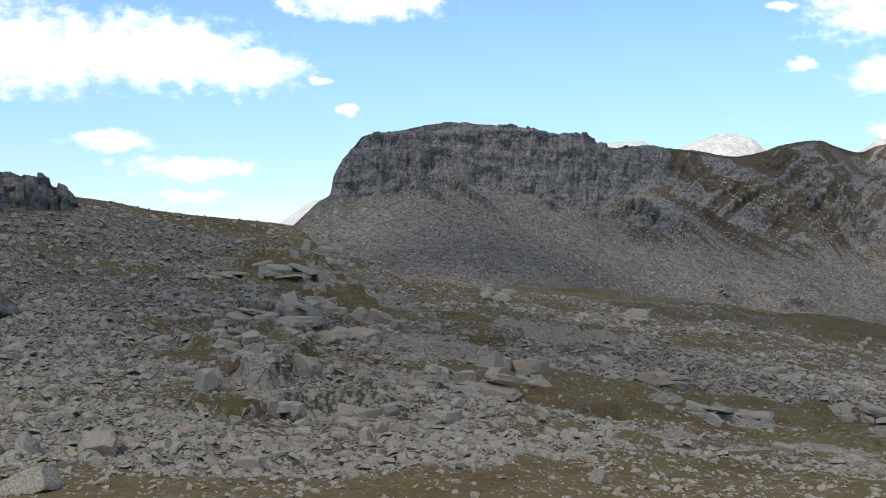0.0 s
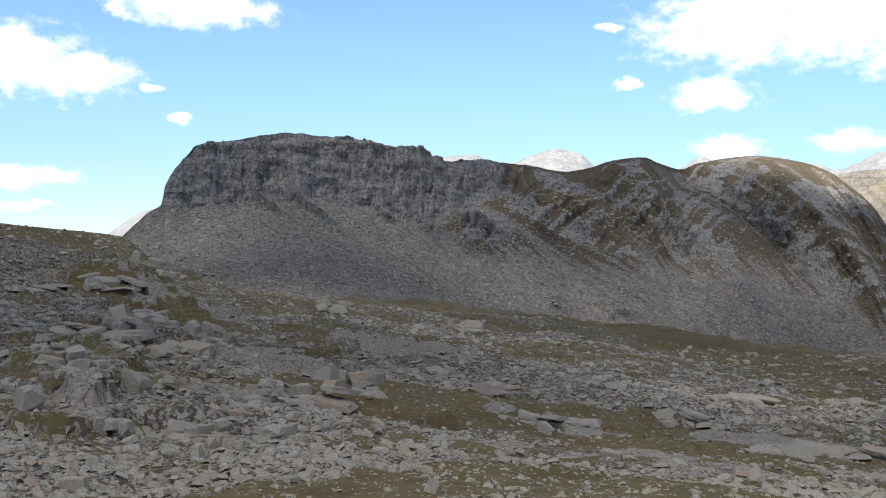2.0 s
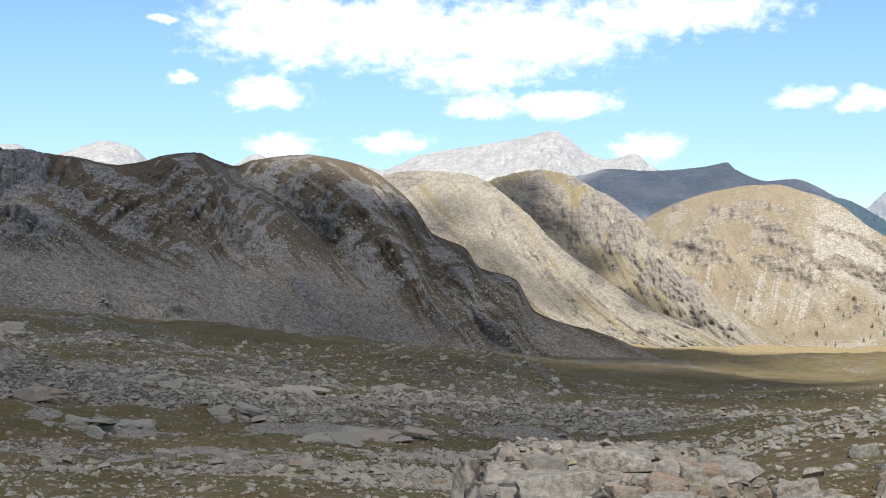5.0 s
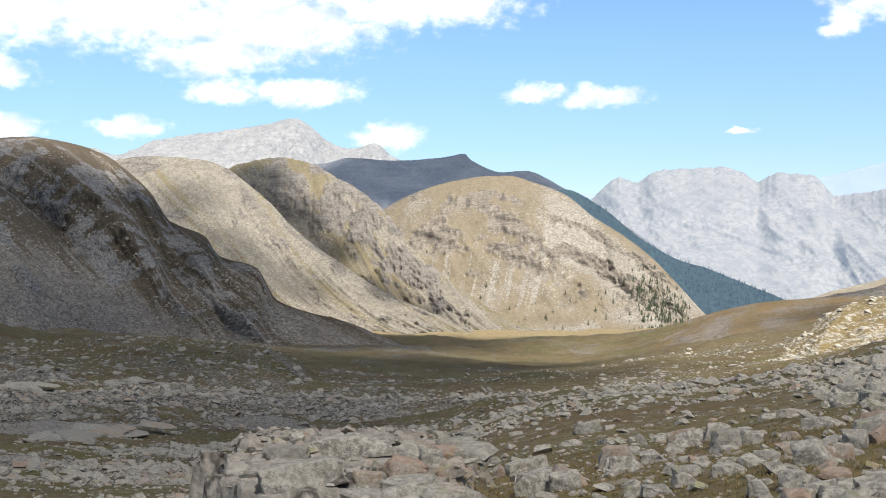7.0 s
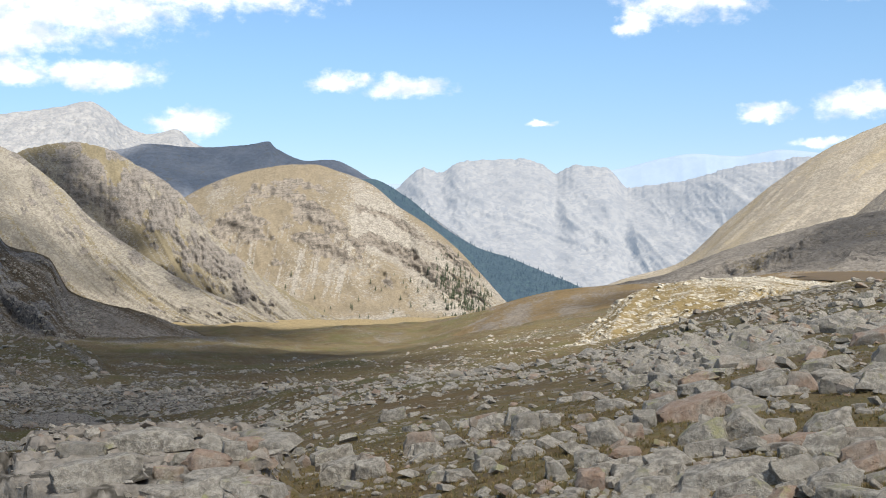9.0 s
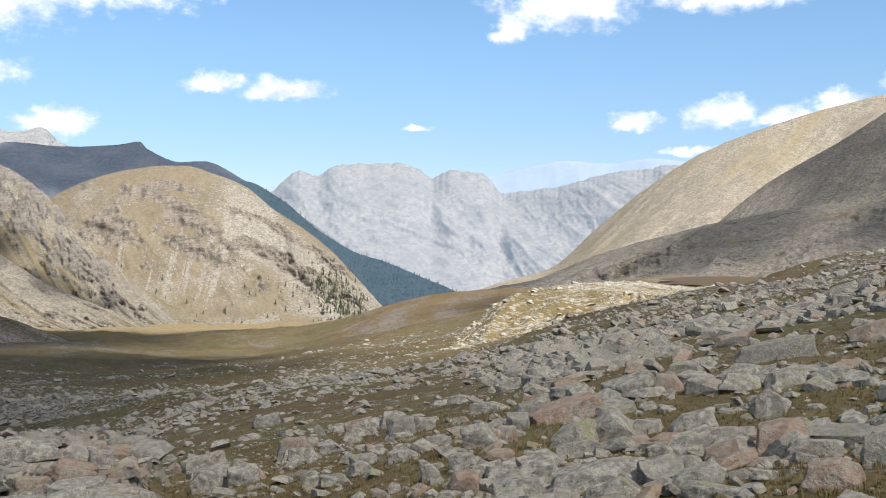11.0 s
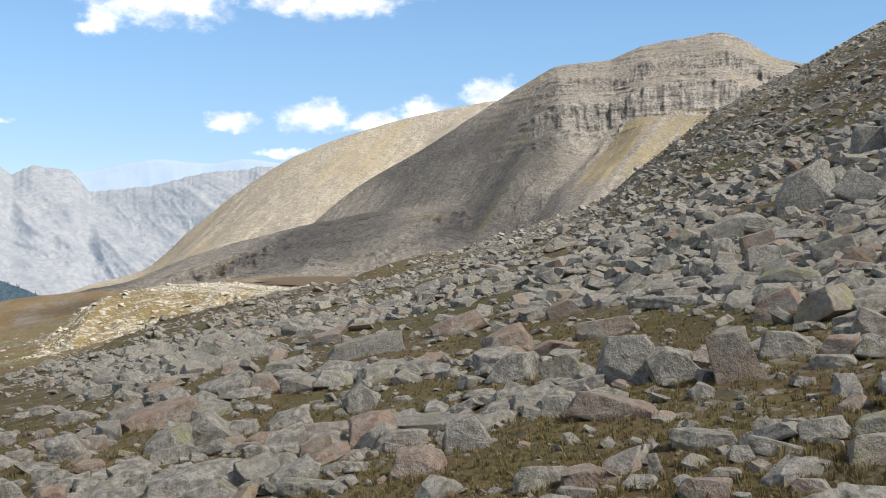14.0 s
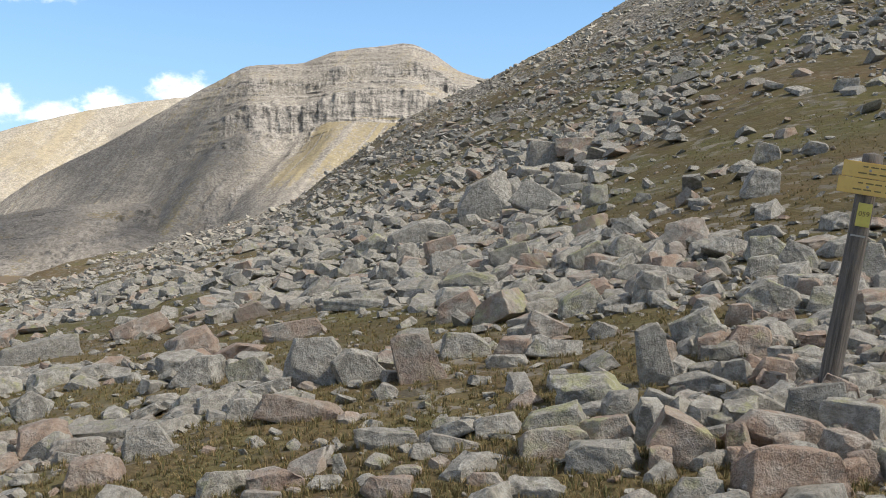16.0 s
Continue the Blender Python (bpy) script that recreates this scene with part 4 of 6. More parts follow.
mountain("layered_mountain", "grey layered mountain with cliff bands and scree fans",
         [(74, 1050, -1), (79.1, 1080, 3.3), (82.4, 1090, 5.19), (85, 1100, 6.84), (88, 1100, 8.63), (89.8, 1100, 9.51), (92.2, 1100, 9.7), (94, 1100, 10.35), (96.9, 1110, 10.77),
          (97.8, 1110, 10.89), (99.25, 1110, 10.37), (100.7, 1110, 9.47), (101.8, 1110, 9.15), (104, 1110, 8.5), (112, 1110, 6)],
         [(74, 640, -24), (90, 620, -18), (112, 640, -5)], LAYERED, banded_shape, banded_relief, banded_turf, crag=banded_bare, step=0.06, rows=np.concatenate([np.linspace(0, 0.6, 70), np.linspace(0.605, 1, 130)]), crest_noise=0.09)


mountain("scree_apron", "hummocky grey scree apron at the foot of the mountain",
         [(64, 900, -2.6), (67, 900, -1.7), (70, 900, -0.5), (74, 900, 0.7), (78, 900, 1.6), (82, 900, 2.2), (86, 900, 2.3), (90, 900, 1.9), (96, 900, 0.8)],
         [(64, 700, -26), (75, 640, -22), (96, 560, -20)], APRON, lambda s, a: s ** 1.15, gullies(70, 9, 211, -0.4, 260, 0.9, 0.8), cover(0.1, 0.7, 60, 212), crag=outcrops(36, 213, 0.25, 0.45, 0.1), step=0.08, rows=90, crest_noise=0.1, back=0.6, category="scree slope")


def pond(bearing, r, z, across, deep):
    """A shallow tarn at the foot of the scree."""
    bm = bmesh.new()
    rim = []
    for i in range(64):
        t = 2 * math.pi * i / 64
        k = 1 + 0.14 * math.sin(3 * t + 1) + 0.07 * math.sin(7 * t)
        rim.append(bm.verts.new((across * k * math.cos(t), deep * k * math.sin(t), 0)))
    bm.faces.new(rim)
    me = bpy.data.meshes.new("pond")
    bm.to_mesh(me)
    bm.free()
    me.materials.append(surface("brown_water", lambda n, p: (n.feed(p.inputs["Base Color"], n.mix(n.noise(n.add("ShaderNodeTexCoord").outputs["Object"], 0.08, 4.0, 0.6), (0.085, 0.066, 0.045), (0.14, 0.105, 0.07))), n.feed(p.inputs["Roughness"], 0.85), n.feed(p.inputs["Specular IOR Level"], 0.1))))
    ob = new("pond", me)
    ob.matrix_world = pose(r * math.sin(radians(bearing)), r * math.cos(radians(bearing)), z, 0, 0, -bearing)
    return tagged(ob, "shallow dark brown tarn below the scree", "pond", kind="structure")


mountain("rocky_bench", "pale sunlit rocky bench beside a dry pond",
         [(60, 230, -6.5), (62, 250, -5.4), (64, 270, -3.9), (65.5, 285, -2.7), (67.4, 300, -2.1), (69.8, 305, -1.77), (72.2, 310, -1.71), (75.2, 305, -2.0), (77.6, 300, -1.98), (79, 295, -2.4), (82, 290, -4)],
         [(60, 200, -22), (68, 225, -17), (82, 235, -17)], BENCH, lambda s, a: 1 - (1 - s) ** 1.6, gullies(26, 2.4, 97, 0, 80, 1.3), lambda arc, s, a, z: cover(0.42, 0.8, 18, 98)(arc, s, a, z) + 0.2 * (1 - ramp(a, 67, 73)) * ramp(s, 0.05, 0.3) - 0.5 * ramp(s, 0.8, 0.95) * ramp(a, 68, 71), step=0.08, rows=60, crest_noise=0.08, back=0.5, category="ledge")
mountain("rocky_spur", "low spur of stones and brown turf before the ridge",
         [(10, 330, -3.2), (16, 315, -3.5), (22, 300, -3.75), (26, 290, -3.9), (28.8, 280, -3.85), (32, 270, -4.0), (35, 258, -4.35), (36.6, 250, -4.75), (38, 240, -5.4), (38.9, 230, -6.1), (41, 215, -6.8), (44.3, 190, -7.8), (47, 170, -9.0)],
         [(10, 170, -18), (22, 165, -19), (32, 150, -21), (40, 135, -22), (47, 120, -22)], GROUND, lambda s, a: s ** 0.9, gullies(32, 2.2, 103, 0.4, 130, 0.9),
         cover(0.55, 1.3, 30, 104, 0.3, 130), step=0.1, rows=90, crest_noise=0.35, back=0.5, category="ridge")
mountain("brown_mound", "low rounded brown grassy mound in the valley",
         [(49, 560, -9), (51, 600, -6.5), (54, 610, -4.8), (57, 620, -3.75), (59.5, 640, -2.9), (62, 650, -2.35), (65, 660, -2.1), (70, 670, -1.9), (74, 690, -1.42), (78, 720, -1.36), (84, 760, -1.3), (92, 800, -1.5)],
         [(49, 330, -60), (51, 330, -45), (60, 340, -30), (68, 380, -20), (74, 400, -15.5), (92, 430, -15.5)], BROWN_MOUND, lambda s, a: 1 - (1 - s) ** 1.7, gullies(90, 4.0, 99, 0, 300, 0.4), cover(0.62, 1.0, 50, 100), step=0.1, rows=70, crest_noise=0.02, back=0.8, category="hill")


pond(77.6, 565, -14.5, 40, 76)

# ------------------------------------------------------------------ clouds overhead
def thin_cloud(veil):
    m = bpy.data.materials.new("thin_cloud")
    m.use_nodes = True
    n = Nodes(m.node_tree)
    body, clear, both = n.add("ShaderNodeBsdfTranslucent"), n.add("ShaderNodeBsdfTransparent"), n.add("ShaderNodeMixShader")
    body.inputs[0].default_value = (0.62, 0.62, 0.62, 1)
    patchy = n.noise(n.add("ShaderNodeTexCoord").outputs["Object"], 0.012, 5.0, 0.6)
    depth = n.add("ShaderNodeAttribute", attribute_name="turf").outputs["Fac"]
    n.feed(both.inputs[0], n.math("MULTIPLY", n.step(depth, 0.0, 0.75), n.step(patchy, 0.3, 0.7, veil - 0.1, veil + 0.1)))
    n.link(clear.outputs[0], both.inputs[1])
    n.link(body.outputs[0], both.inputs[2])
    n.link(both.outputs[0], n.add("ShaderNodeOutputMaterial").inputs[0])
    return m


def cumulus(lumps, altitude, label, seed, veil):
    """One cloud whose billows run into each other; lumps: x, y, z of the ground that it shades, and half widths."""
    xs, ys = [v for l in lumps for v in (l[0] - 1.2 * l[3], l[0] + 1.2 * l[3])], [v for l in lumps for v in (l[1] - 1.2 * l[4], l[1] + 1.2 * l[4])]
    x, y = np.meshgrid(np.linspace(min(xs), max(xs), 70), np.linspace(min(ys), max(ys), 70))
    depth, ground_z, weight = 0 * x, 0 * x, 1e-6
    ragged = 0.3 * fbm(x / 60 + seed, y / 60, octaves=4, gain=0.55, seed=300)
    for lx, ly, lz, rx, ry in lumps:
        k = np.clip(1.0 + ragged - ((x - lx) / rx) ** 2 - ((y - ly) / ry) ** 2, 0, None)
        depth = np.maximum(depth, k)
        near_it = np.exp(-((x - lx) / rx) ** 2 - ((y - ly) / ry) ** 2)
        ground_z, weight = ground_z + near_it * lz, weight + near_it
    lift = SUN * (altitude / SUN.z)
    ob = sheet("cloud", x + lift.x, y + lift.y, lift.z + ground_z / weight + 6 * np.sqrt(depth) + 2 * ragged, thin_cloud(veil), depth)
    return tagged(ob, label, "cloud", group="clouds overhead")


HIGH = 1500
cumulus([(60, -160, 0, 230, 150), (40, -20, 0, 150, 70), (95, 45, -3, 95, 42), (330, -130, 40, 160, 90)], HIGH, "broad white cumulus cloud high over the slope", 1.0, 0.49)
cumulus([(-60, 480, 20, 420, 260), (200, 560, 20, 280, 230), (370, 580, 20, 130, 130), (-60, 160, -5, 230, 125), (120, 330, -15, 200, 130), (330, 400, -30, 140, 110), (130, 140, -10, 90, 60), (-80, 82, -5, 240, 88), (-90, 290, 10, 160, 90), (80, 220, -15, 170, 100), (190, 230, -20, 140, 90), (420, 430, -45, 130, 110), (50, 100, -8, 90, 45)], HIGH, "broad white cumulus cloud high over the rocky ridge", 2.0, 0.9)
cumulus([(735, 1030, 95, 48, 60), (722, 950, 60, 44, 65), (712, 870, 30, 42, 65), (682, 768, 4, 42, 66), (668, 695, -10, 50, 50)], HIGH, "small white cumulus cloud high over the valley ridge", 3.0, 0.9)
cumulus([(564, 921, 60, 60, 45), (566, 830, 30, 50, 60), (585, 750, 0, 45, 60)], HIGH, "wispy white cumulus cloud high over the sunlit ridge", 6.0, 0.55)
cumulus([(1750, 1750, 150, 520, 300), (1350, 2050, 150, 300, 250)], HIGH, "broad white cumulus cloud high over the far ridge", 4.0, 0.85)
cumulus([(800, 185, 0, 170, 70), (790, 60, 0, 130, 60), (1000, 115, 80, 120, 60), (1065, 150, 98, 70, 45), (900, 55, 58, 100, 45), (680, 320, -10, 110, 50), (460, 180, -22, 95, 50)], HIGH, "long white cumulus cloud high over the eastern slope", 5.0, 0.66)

# ------------------------------------------------------------------ rocks


def stone_material(name="weathered_stone", pinkness=0.0, crusted=0.0):
    def build(n, p):
        info = n.add("ShaderNodeObjectInfo").outputs["Random"]
        geo = n.add("ShaderNodeNewGeometry")
        each = n.math("FRACT", n.math("ADD", info, geo.outputs["Random Per Island"]))
        place = geo.outputs["Position"]
        coarse = n.noise(place, 2.2, 5.0, 0.6)
        fine = n.noise(place, 11.0, 6.0, 0.72)
        speck = n.noise(place, 45.0, 3.0, 0.7)
        grey = n.mix(n.step(fine, 0.38, 0.62), (0.225, 0.207, 0.177), (0.475, 0.44, 0.382))
        grey = n.mix(n.step(each, 0.0, 1.0, 0.0, 0.45), grey, (0.37, 0.34, 0.295))
        pink = n.mix(n.step(fine, 0.3, 0.7), (0.31, 0.205, 0.145), (0.41, 0.315, 0.25))
        tinted = n.mix(n.math("MULTIPLY", n.step(each, 0.8 - pinkness, 0.92 - pinkness), n.step(coarse, 0.42 - 0.12 * pinkness, 0.58, 0.15, 0.9)), grey, pink)
        up = n.add("ShaderNodeSeparateXYZ")
        n.link(geo.outputs["Normal"], up.inputs[0])
        lichen = n.math("MULTIPLY", n.step(n.noise(place, 4.5, 5.0, 0.65), 0.52 - 0.12 * crusted, 0.66 - 0.08 * crusted), n.step(n.math("FRACT", n.math("MULTIPLY", each, 7.3)), 0.4 - crusted, 0.8 - crusted))
        tinted = n.mix(n.math("MULTIPLY", lichen, n.step(up.outputs[2], 0.0, 0.6, 0.15, 0.75)), tinted, (0.35, 0.345, 0.17))
        tinted = n.mix(n.step(n.math("FRACT", n.math("MULTIPLY", each, 3.7)), 0.55, 1.0, 0.0, 0.3), tinted, (0.16, 0.15, 0.134))
        tinted = n.mix(n.step(n.noise(place, 7.0, 6.0, 0.75), 0.56, 0.68, 0.0, 0.42), tinted, (0.12, 0.113, 0.1))
        tinted = n.mix(n.step(speck, 0.54, 0.66, 0.0, 0.38), tinted, (0.15, 0.145, 0.135))
        n.feed(p.inputs["Base Color"], tinted)
        p.inputs["Roughness"].default_value = 0.9
        p.inputs["Specular IOR Level"].default_value = 0.2
        bumped(n, p, n.math("ADD", n.math("ADD", coarse, n.math("MULTIPLY", fine, 0.5)), n.math("MULTIPLY", speck, 0.15)), 0.85, 0.1)
    return surface(name, build)


STONE = stone_material()
PALE_STONE = mountain_land("pale_limestone_blocks", (0.66, 0.62, 0.53), (0.42, 0.385, 0.32), (0.6, 0.56, 0.48), (0.5, 0.46, 0.39), 4.0, 0.6)
PINK_STONE = stone_material("pinkish_stone", pinkness=0.9)
LICHEN_STONE = stone_material("lichened_stone", crusted=0.9)


def rock_mesh(name, seed, fine=True):
    """An angular block that fills a unit box: a leaning block with corners split off along flat joints."""
    rnd = random.Random(seed)
    bm = bmesh.new()
    lean, taper = rnd.uniform(-0.25, 0.25), rnd.uniform(0.62, 0.95)
    for sx in (-1, 1):
        for sy in (-1, 1):
            for sz in (-1, 1):
                k = taper if sz > 0 else 1.0
                bm.verts.new((0.5 * sx * k * rnd.uniform(0.78, 1.0) + lean * sz * 0.3, 0.5 * sy * k * rnd.uniform(0.72, 1.0), 0.5 * sz * rnd.uniform(0.66, 1.0)))
    bmesh.ops.convex_hull(bm, input=list(bm.verts))
    for _ in range(rnd.randint(4, 7)):
        n = Vector((rnd.gauss(0, 1), rnd.gauss(0, 1), rnd.gauss(0.25, 0.8))).normalized()
        reach = max(v.co.dot(n) for v in bm.verts)
        bmesh.ops.bisect_plane(bm, geom=list(bm.verts) + list(bm.edges) + list(bm.faces), plane_co=n * reach * rnd.uniform(0.62, 0.9), plane_no=n, clear_outer=True)
    corners = [v.co.copy() for v in bm.verts]
    bm.clear()
    low = [min(c[i] for c in corners) for i in range(3)]
    size = [max(c[i] for c in corners) - low[i] for i in range(3)]
    for c in corners:
        bm.verts.new([(c[i] - low[i]) / size[i] - 0.5 for i in range(3)])
    bmesh.ops.remove_doubles(bm, verts=list(bm.verts), dist=0.03)
    bmesh.ops.convex_hull(bm, input=list(bm.verts))
    bmesh.ops.delete(bm, geom=[v for v in bm.verts if not v.link_faces], context="VERTS")
    bmesh.ops.dissolve_limit(bm, angle_limit=radians(6), verts=list(bm.verts), edges=list(bm.edges))
    if fine:
        bmesh.ops.bevel(bm, geom=list(bm.edges), offset=0.028, segments=2, profile=0.6, affect="EDGES", clamp_overlap=True)
        bmesh.ops.triangulate(bm, faces=list(bm.faces))
        for reach in (0.3, 0.17):
            bmesh.ops.subdivide_edges(bm, edges=[e for e in bm.edges if e.calc_length() > reach], cuts=1)
            bmesh.ops.triangulate(bm, faces=list(bm.faces))
        bm.normal_update()
        for v in bm.verts:
            d = noise.noise(v.co * 3.5 + Vector((seed, 0, 0))) * 0.05 + noise.noise(v.co * 10 + Vector((0, seed, 0))) * 0.022
            v.co += v.normal * d
        for f in bm.faces:
            f.smooth = True
    else:
        bmesh.ops.triangulate(bm, faces=list(bm.faces))
    me = bpy.data.meshes.new(name)
    bm.to_mesh(me)
    bm.free()
    me.materials.append(STONE)
    return me


def recoloured(me, material):
    me = me.copy()
    me.materials[0] = material
    return me


BLOCKS = [rock_mesh("boulder", 100 + i) for i in range(18)]
PINK_BLOCKS = [recoloured(me, PINK_STONE) for me in BLOCKS[:9]]
LICHEN_BLOCKS = [recoloured(me, LICHEN_STONE) for me in BLOCKS[6:14]]
SPLITS = [rock_mesh("split", 200 + i, False) for i in range(16)]
CHIPS = SPLITS[:10]


def spot(bearing, r):
    a = radians(bearing)
    return Vector((r * math.sin(a), r * math.cos(a), float(on_ground(bearing, r))))


def tilt_at(bearing, r):
    d = 0.5
    a = radians(bearing)
    x, y = r * math.sin(a), r * math.cos(a)

    def h(px, py):
        return float(on_ground(math.degrees(math.atan2(px, py)), math.hypot(px, py)))
    n = Vector((h(x - d, y) - h(x + d, y), h(x, y - d) - h(x, y + d), 2 * d)).normalized()
    return Vector((0, 0, 1)).rotation_difference(n).to_matrix().to_4x4()


rock_rnd = random.Random(7)
TAKEN = []                                  # x, y, radius of every block laid so far


def boulder(bearing, r, length, height, label, group, name="boulder", mesh=None, roll=None):
    """A block on the slope; roll: the rise of its long side as it lies across the slope, else it lies as it fell."""
    me = mesh or rock_rnd.choice(BLOCKS)
    at = spot(bearing, r)
    if roll is None:
        turn = tilt_at(bearing, r) @ pose(0, 0, 0, rock_rnd.gauss(0, 11), rock_rnd.gauss(0, 11), rock_rnd.gauss(-55, 32))
        deep = length * rock_rnd.uniform(0.45, 0.8)
    else:
        turn = pose(0, 0, 0, rock_rnd.gauss(0, 6), -roll, rock_rnd.gauss(-bearing, 9))
        deep = min(length, 1.4 * height + 0.3 * length) * rock_rnd.uniform(0.65, 0.9)
    ob = new(name, me)
    ob.matrix_world = Matrix.Translation(at + Vector((0, 0, height * 0.36))) @ turn @ Matrix.Diagonal((length * 1.08, deep, height * 1.16, 1))
    TAKEN.append((at.x, at.y, length * 0.4))
    return tagged(ob, label, "rock", group, "")


# the large blocks of the near slope: bearing, distance, length, height, rise of the long side
GREY_1 = [(101.9, 32.5, 1.91, 1.24, 25), (98.7, 31.5, 1.86, 0.76, 25), (105.3, 42.4, 1.54, 1.04, 0), (107, 41.9, 1.74, 0.64, 0), (105.1, 30.1, 1.45, 0.73, -25), (103.3, 34.3, 1.11, 0.83, 20), (106.3, 32.8, 0.85, 0.63, 0), (109.7, 20, 0.62, 0.3, 0), (109.7, 17.1, 0.64, 0.33, -30), (112.5, 17.1, 0.75, 0.44, 10), (114.6, 15.8, 0.68, 0.27, -15), (116.4, 16.5, 0.53, 0.2, 20), (118.4, 14, 0.53, 0.28, -25), (114.3, 14.4, 0.35, 0.2, -15), (112.9, 15.1, 0.47, 0.15, 0), (98, 25.1, 0.59, 0.55, 10), (95, 28.8, 0.67, 0.44, 0), (104.7, 17.9, 0.56, 0.34, 0)]
GREY_2 = [(108.6, 15.9, 0.34, 0.29, -15), (111.5, 14.7, 1.29, 0.24, -5), (110.8, 13.1, 0.37, 0.39, -10), (108, 14.8, 0.56, 0.18, -20), (100.1, 20.8, 0.65, 0.4, 10), (93.8, 24, 0.39, 0.27, -20), (97.1, 21.1, 0.46, 0.43, -15), (100.6, 14.8, 0.67, 0.33, 25), (105.5, 11.9, 0.48, 0.24, -25), (108.3, 11.4, 0.28, 0.18, -20), (116.7, 11.5, 0.53, 0.33, -25), (118.5, 11.9, 0.31, 0.26, 0), (119.4, 11.3, 0.35, 0.25, 0), (121.7, 13.2, 0.27, 0.4, -10), (113.1, 10.5, 0.45, 0.27, 25), (110.9, 8.7, 0.29, 0.51, 15), (113.8, 9.8, 0.3, 0.24, 10), (117.4, 9.3, 0.22, 0.18, 0)]
GREY_3 = [(113.5, 8.5, 0.46, 0.14, 15), (115.1, 8.7, 0.23, 0.19, 10), (116.2, 7.6, 0.45, 0.17, -25), (113.4, 7.9, 0.26, 0.13, 25), (111.3, 7.8, 0.25, 0.19, -15), (110.7, 6.9, 0.13, 0.28, -10), (108.8, 7, 0.34, 0.17, 10), (117, 6.8, 0.59, 0.22, -10), (118.9, 7.4, 0.38, 0.26, 10), (120.8, 7, 0.36, 0.27, 0), (121.3, 8.6, 0.33, 0.14, -15), (108.5, 6.4, 0.41, 0.16, 0), (113.2, 5.8, 0.29, 0.13, -5), (111.9, 6.6, 0.19, 0.16, 0), (109.2, 7.7, 0.28, 0.21, 10), (102.9, 7.4, 0.31, 0.14, 10), (97.2, 7.5, 0.47, 0.11, -3), (100.5, 7.1, 0.33, 0.09, -10)]
GREY_4 = [(102.6, 6.7, 0.24, 0.05, -8), (98.9, 7, 0.16, 0.1, 0), (98, 6.6, 0.21, 0.08, 0), (102.3, 6.3, 0.2, 0.07, 0), (97, 6.3, 0.3, 0.12, 0), (104.7, 6, 0.34, 0.1, 0), (93.7, 6.7, 0.21, 0.09, 0), (90.5, 6.7, 0.24, 0.07, 0), (94.6, 6.9, 0.09, 0.15, 0), (101.3, 11.3, 0.53, 0.25, -3), (103.6, 10.8, 0.39, 0.25, -2), (105.7, 10.7, 0.53, 0.16, -3), (95.4, 10.6, 0.43, 0.36, 30), (93, 10.8, 0.58, 0.5, 0), (90.4, 10.7, 0.58, 0.12, 15), (87.2, 12.1, 0.53, 0.33, 0), (89.4, 9.3, 0.27, 0.2, 0), (97, 9.5, 0.21, 0.13, -25)]
GREY_5 = [(84.4, 22.3, 1.14, 0.38, 20), (79.2, 19.4, 1.36, 0.35, 12), (79.1, 12, 0.36, 0.29, -30), (83.9, 9.9, 0.97, 0.14, 5), (84.7, 8.4, 0.35, 0.27, 10), (92.2, 15.8, 0.9, 0.26, 10), (95.9, 17.9, 1.39, 0.16, 2), (116.2, 21, 0.68, 0.59, -10), (116.6, 26.2, 0.61, 0.46, -10), (118.8, 25.2, 0.57, 0.31, -15), (113.3, 21.3, 0.47, 0.16, 0), (109.5, 56.5, 1.03, 0.62, 0), (112.4, 56.6, 1.38, 0.5, 20), (120.3, 37, 0.77, 0.36, 0), (110.4, 24.6, 0.36, 0.19, 0), (70.4, 8.7, 0.93, 0.19, 14), (71.3, 11.7, 0.38, 0.32, 30), (72.2, 16.1, 0.78, 0.29, 15)]
GREY_6 = [(75.2, 11.5, 0.53, 0.19, 20), (64.3, 12.4, 0.39, 0.3, 10), (63.4, 10.5, 0.27, 0.17, 0), (65.8, 12.7, 0.23, 0.21, 0), (69.6, 28.6, 0.77, 0.29, 15), (71.6, 25.9, 0.84, 0.32, 20), (73.4, 28.6, 1.33, 0.34, 5), (74.3, 15.9, 0.45, 0.26, -10), (61, 18.1, 0.28, 0.22, 0), (59.7, 19.9, 0.52, 0.33, 0), (57.9, 20.8, 0.56, 0.27, 15), (74.9, 8.9, 0.37, 0.15, 5), (76.7, 9.5, 0.31, 0.15, 20), (76.4, 7.8, 0.45, 0.09, 0), (66.3, 13.8, 0.29, 0.21, 0), (67.5, 9.5, 0.3, 0.16, 5), (65.2, 10.9, 0.34, 0.12, 0), (62, 13.4, 0.35, 0.15, 0)]
GREY_7 = [(60.3, 12.4, 0.38, 0.16, 5), (58.2, 13.2, 0.34, 0.14, 0), (61.7, 10.2, 0.19, 0.18, 10), (56.5, 12, 0.31, 0.09, 0), (71.3, 44.6, 1.39, 0.58, 10), (75.5, 20.6, 0.78, 0.25, 15), (72.5, 22.4, 0.58, 0.29, 10), (66, 26.4, 0.82, 0.29, 5), (68.7, 19, 0.49, 0.21, 10), (64.9, 19.2, 0.7, 0.19, 5), (67.2, 17.8, 0.46, 0.21, 10), (77.2, 30, 0.97, 0.34, 15), (75.5, 49.6, 1.87, 0.52, 18), (80.6, 50.7, 1.64, 0.49, 20), (78.5, 50.2, 1.36, 0.45, 20), (82.7, 65.4, 1.77, 0.53, 20), (73.1, 11.8, 0.31, 0.15, 0), (73.7, 10, 0.26, 0.13, 10)]
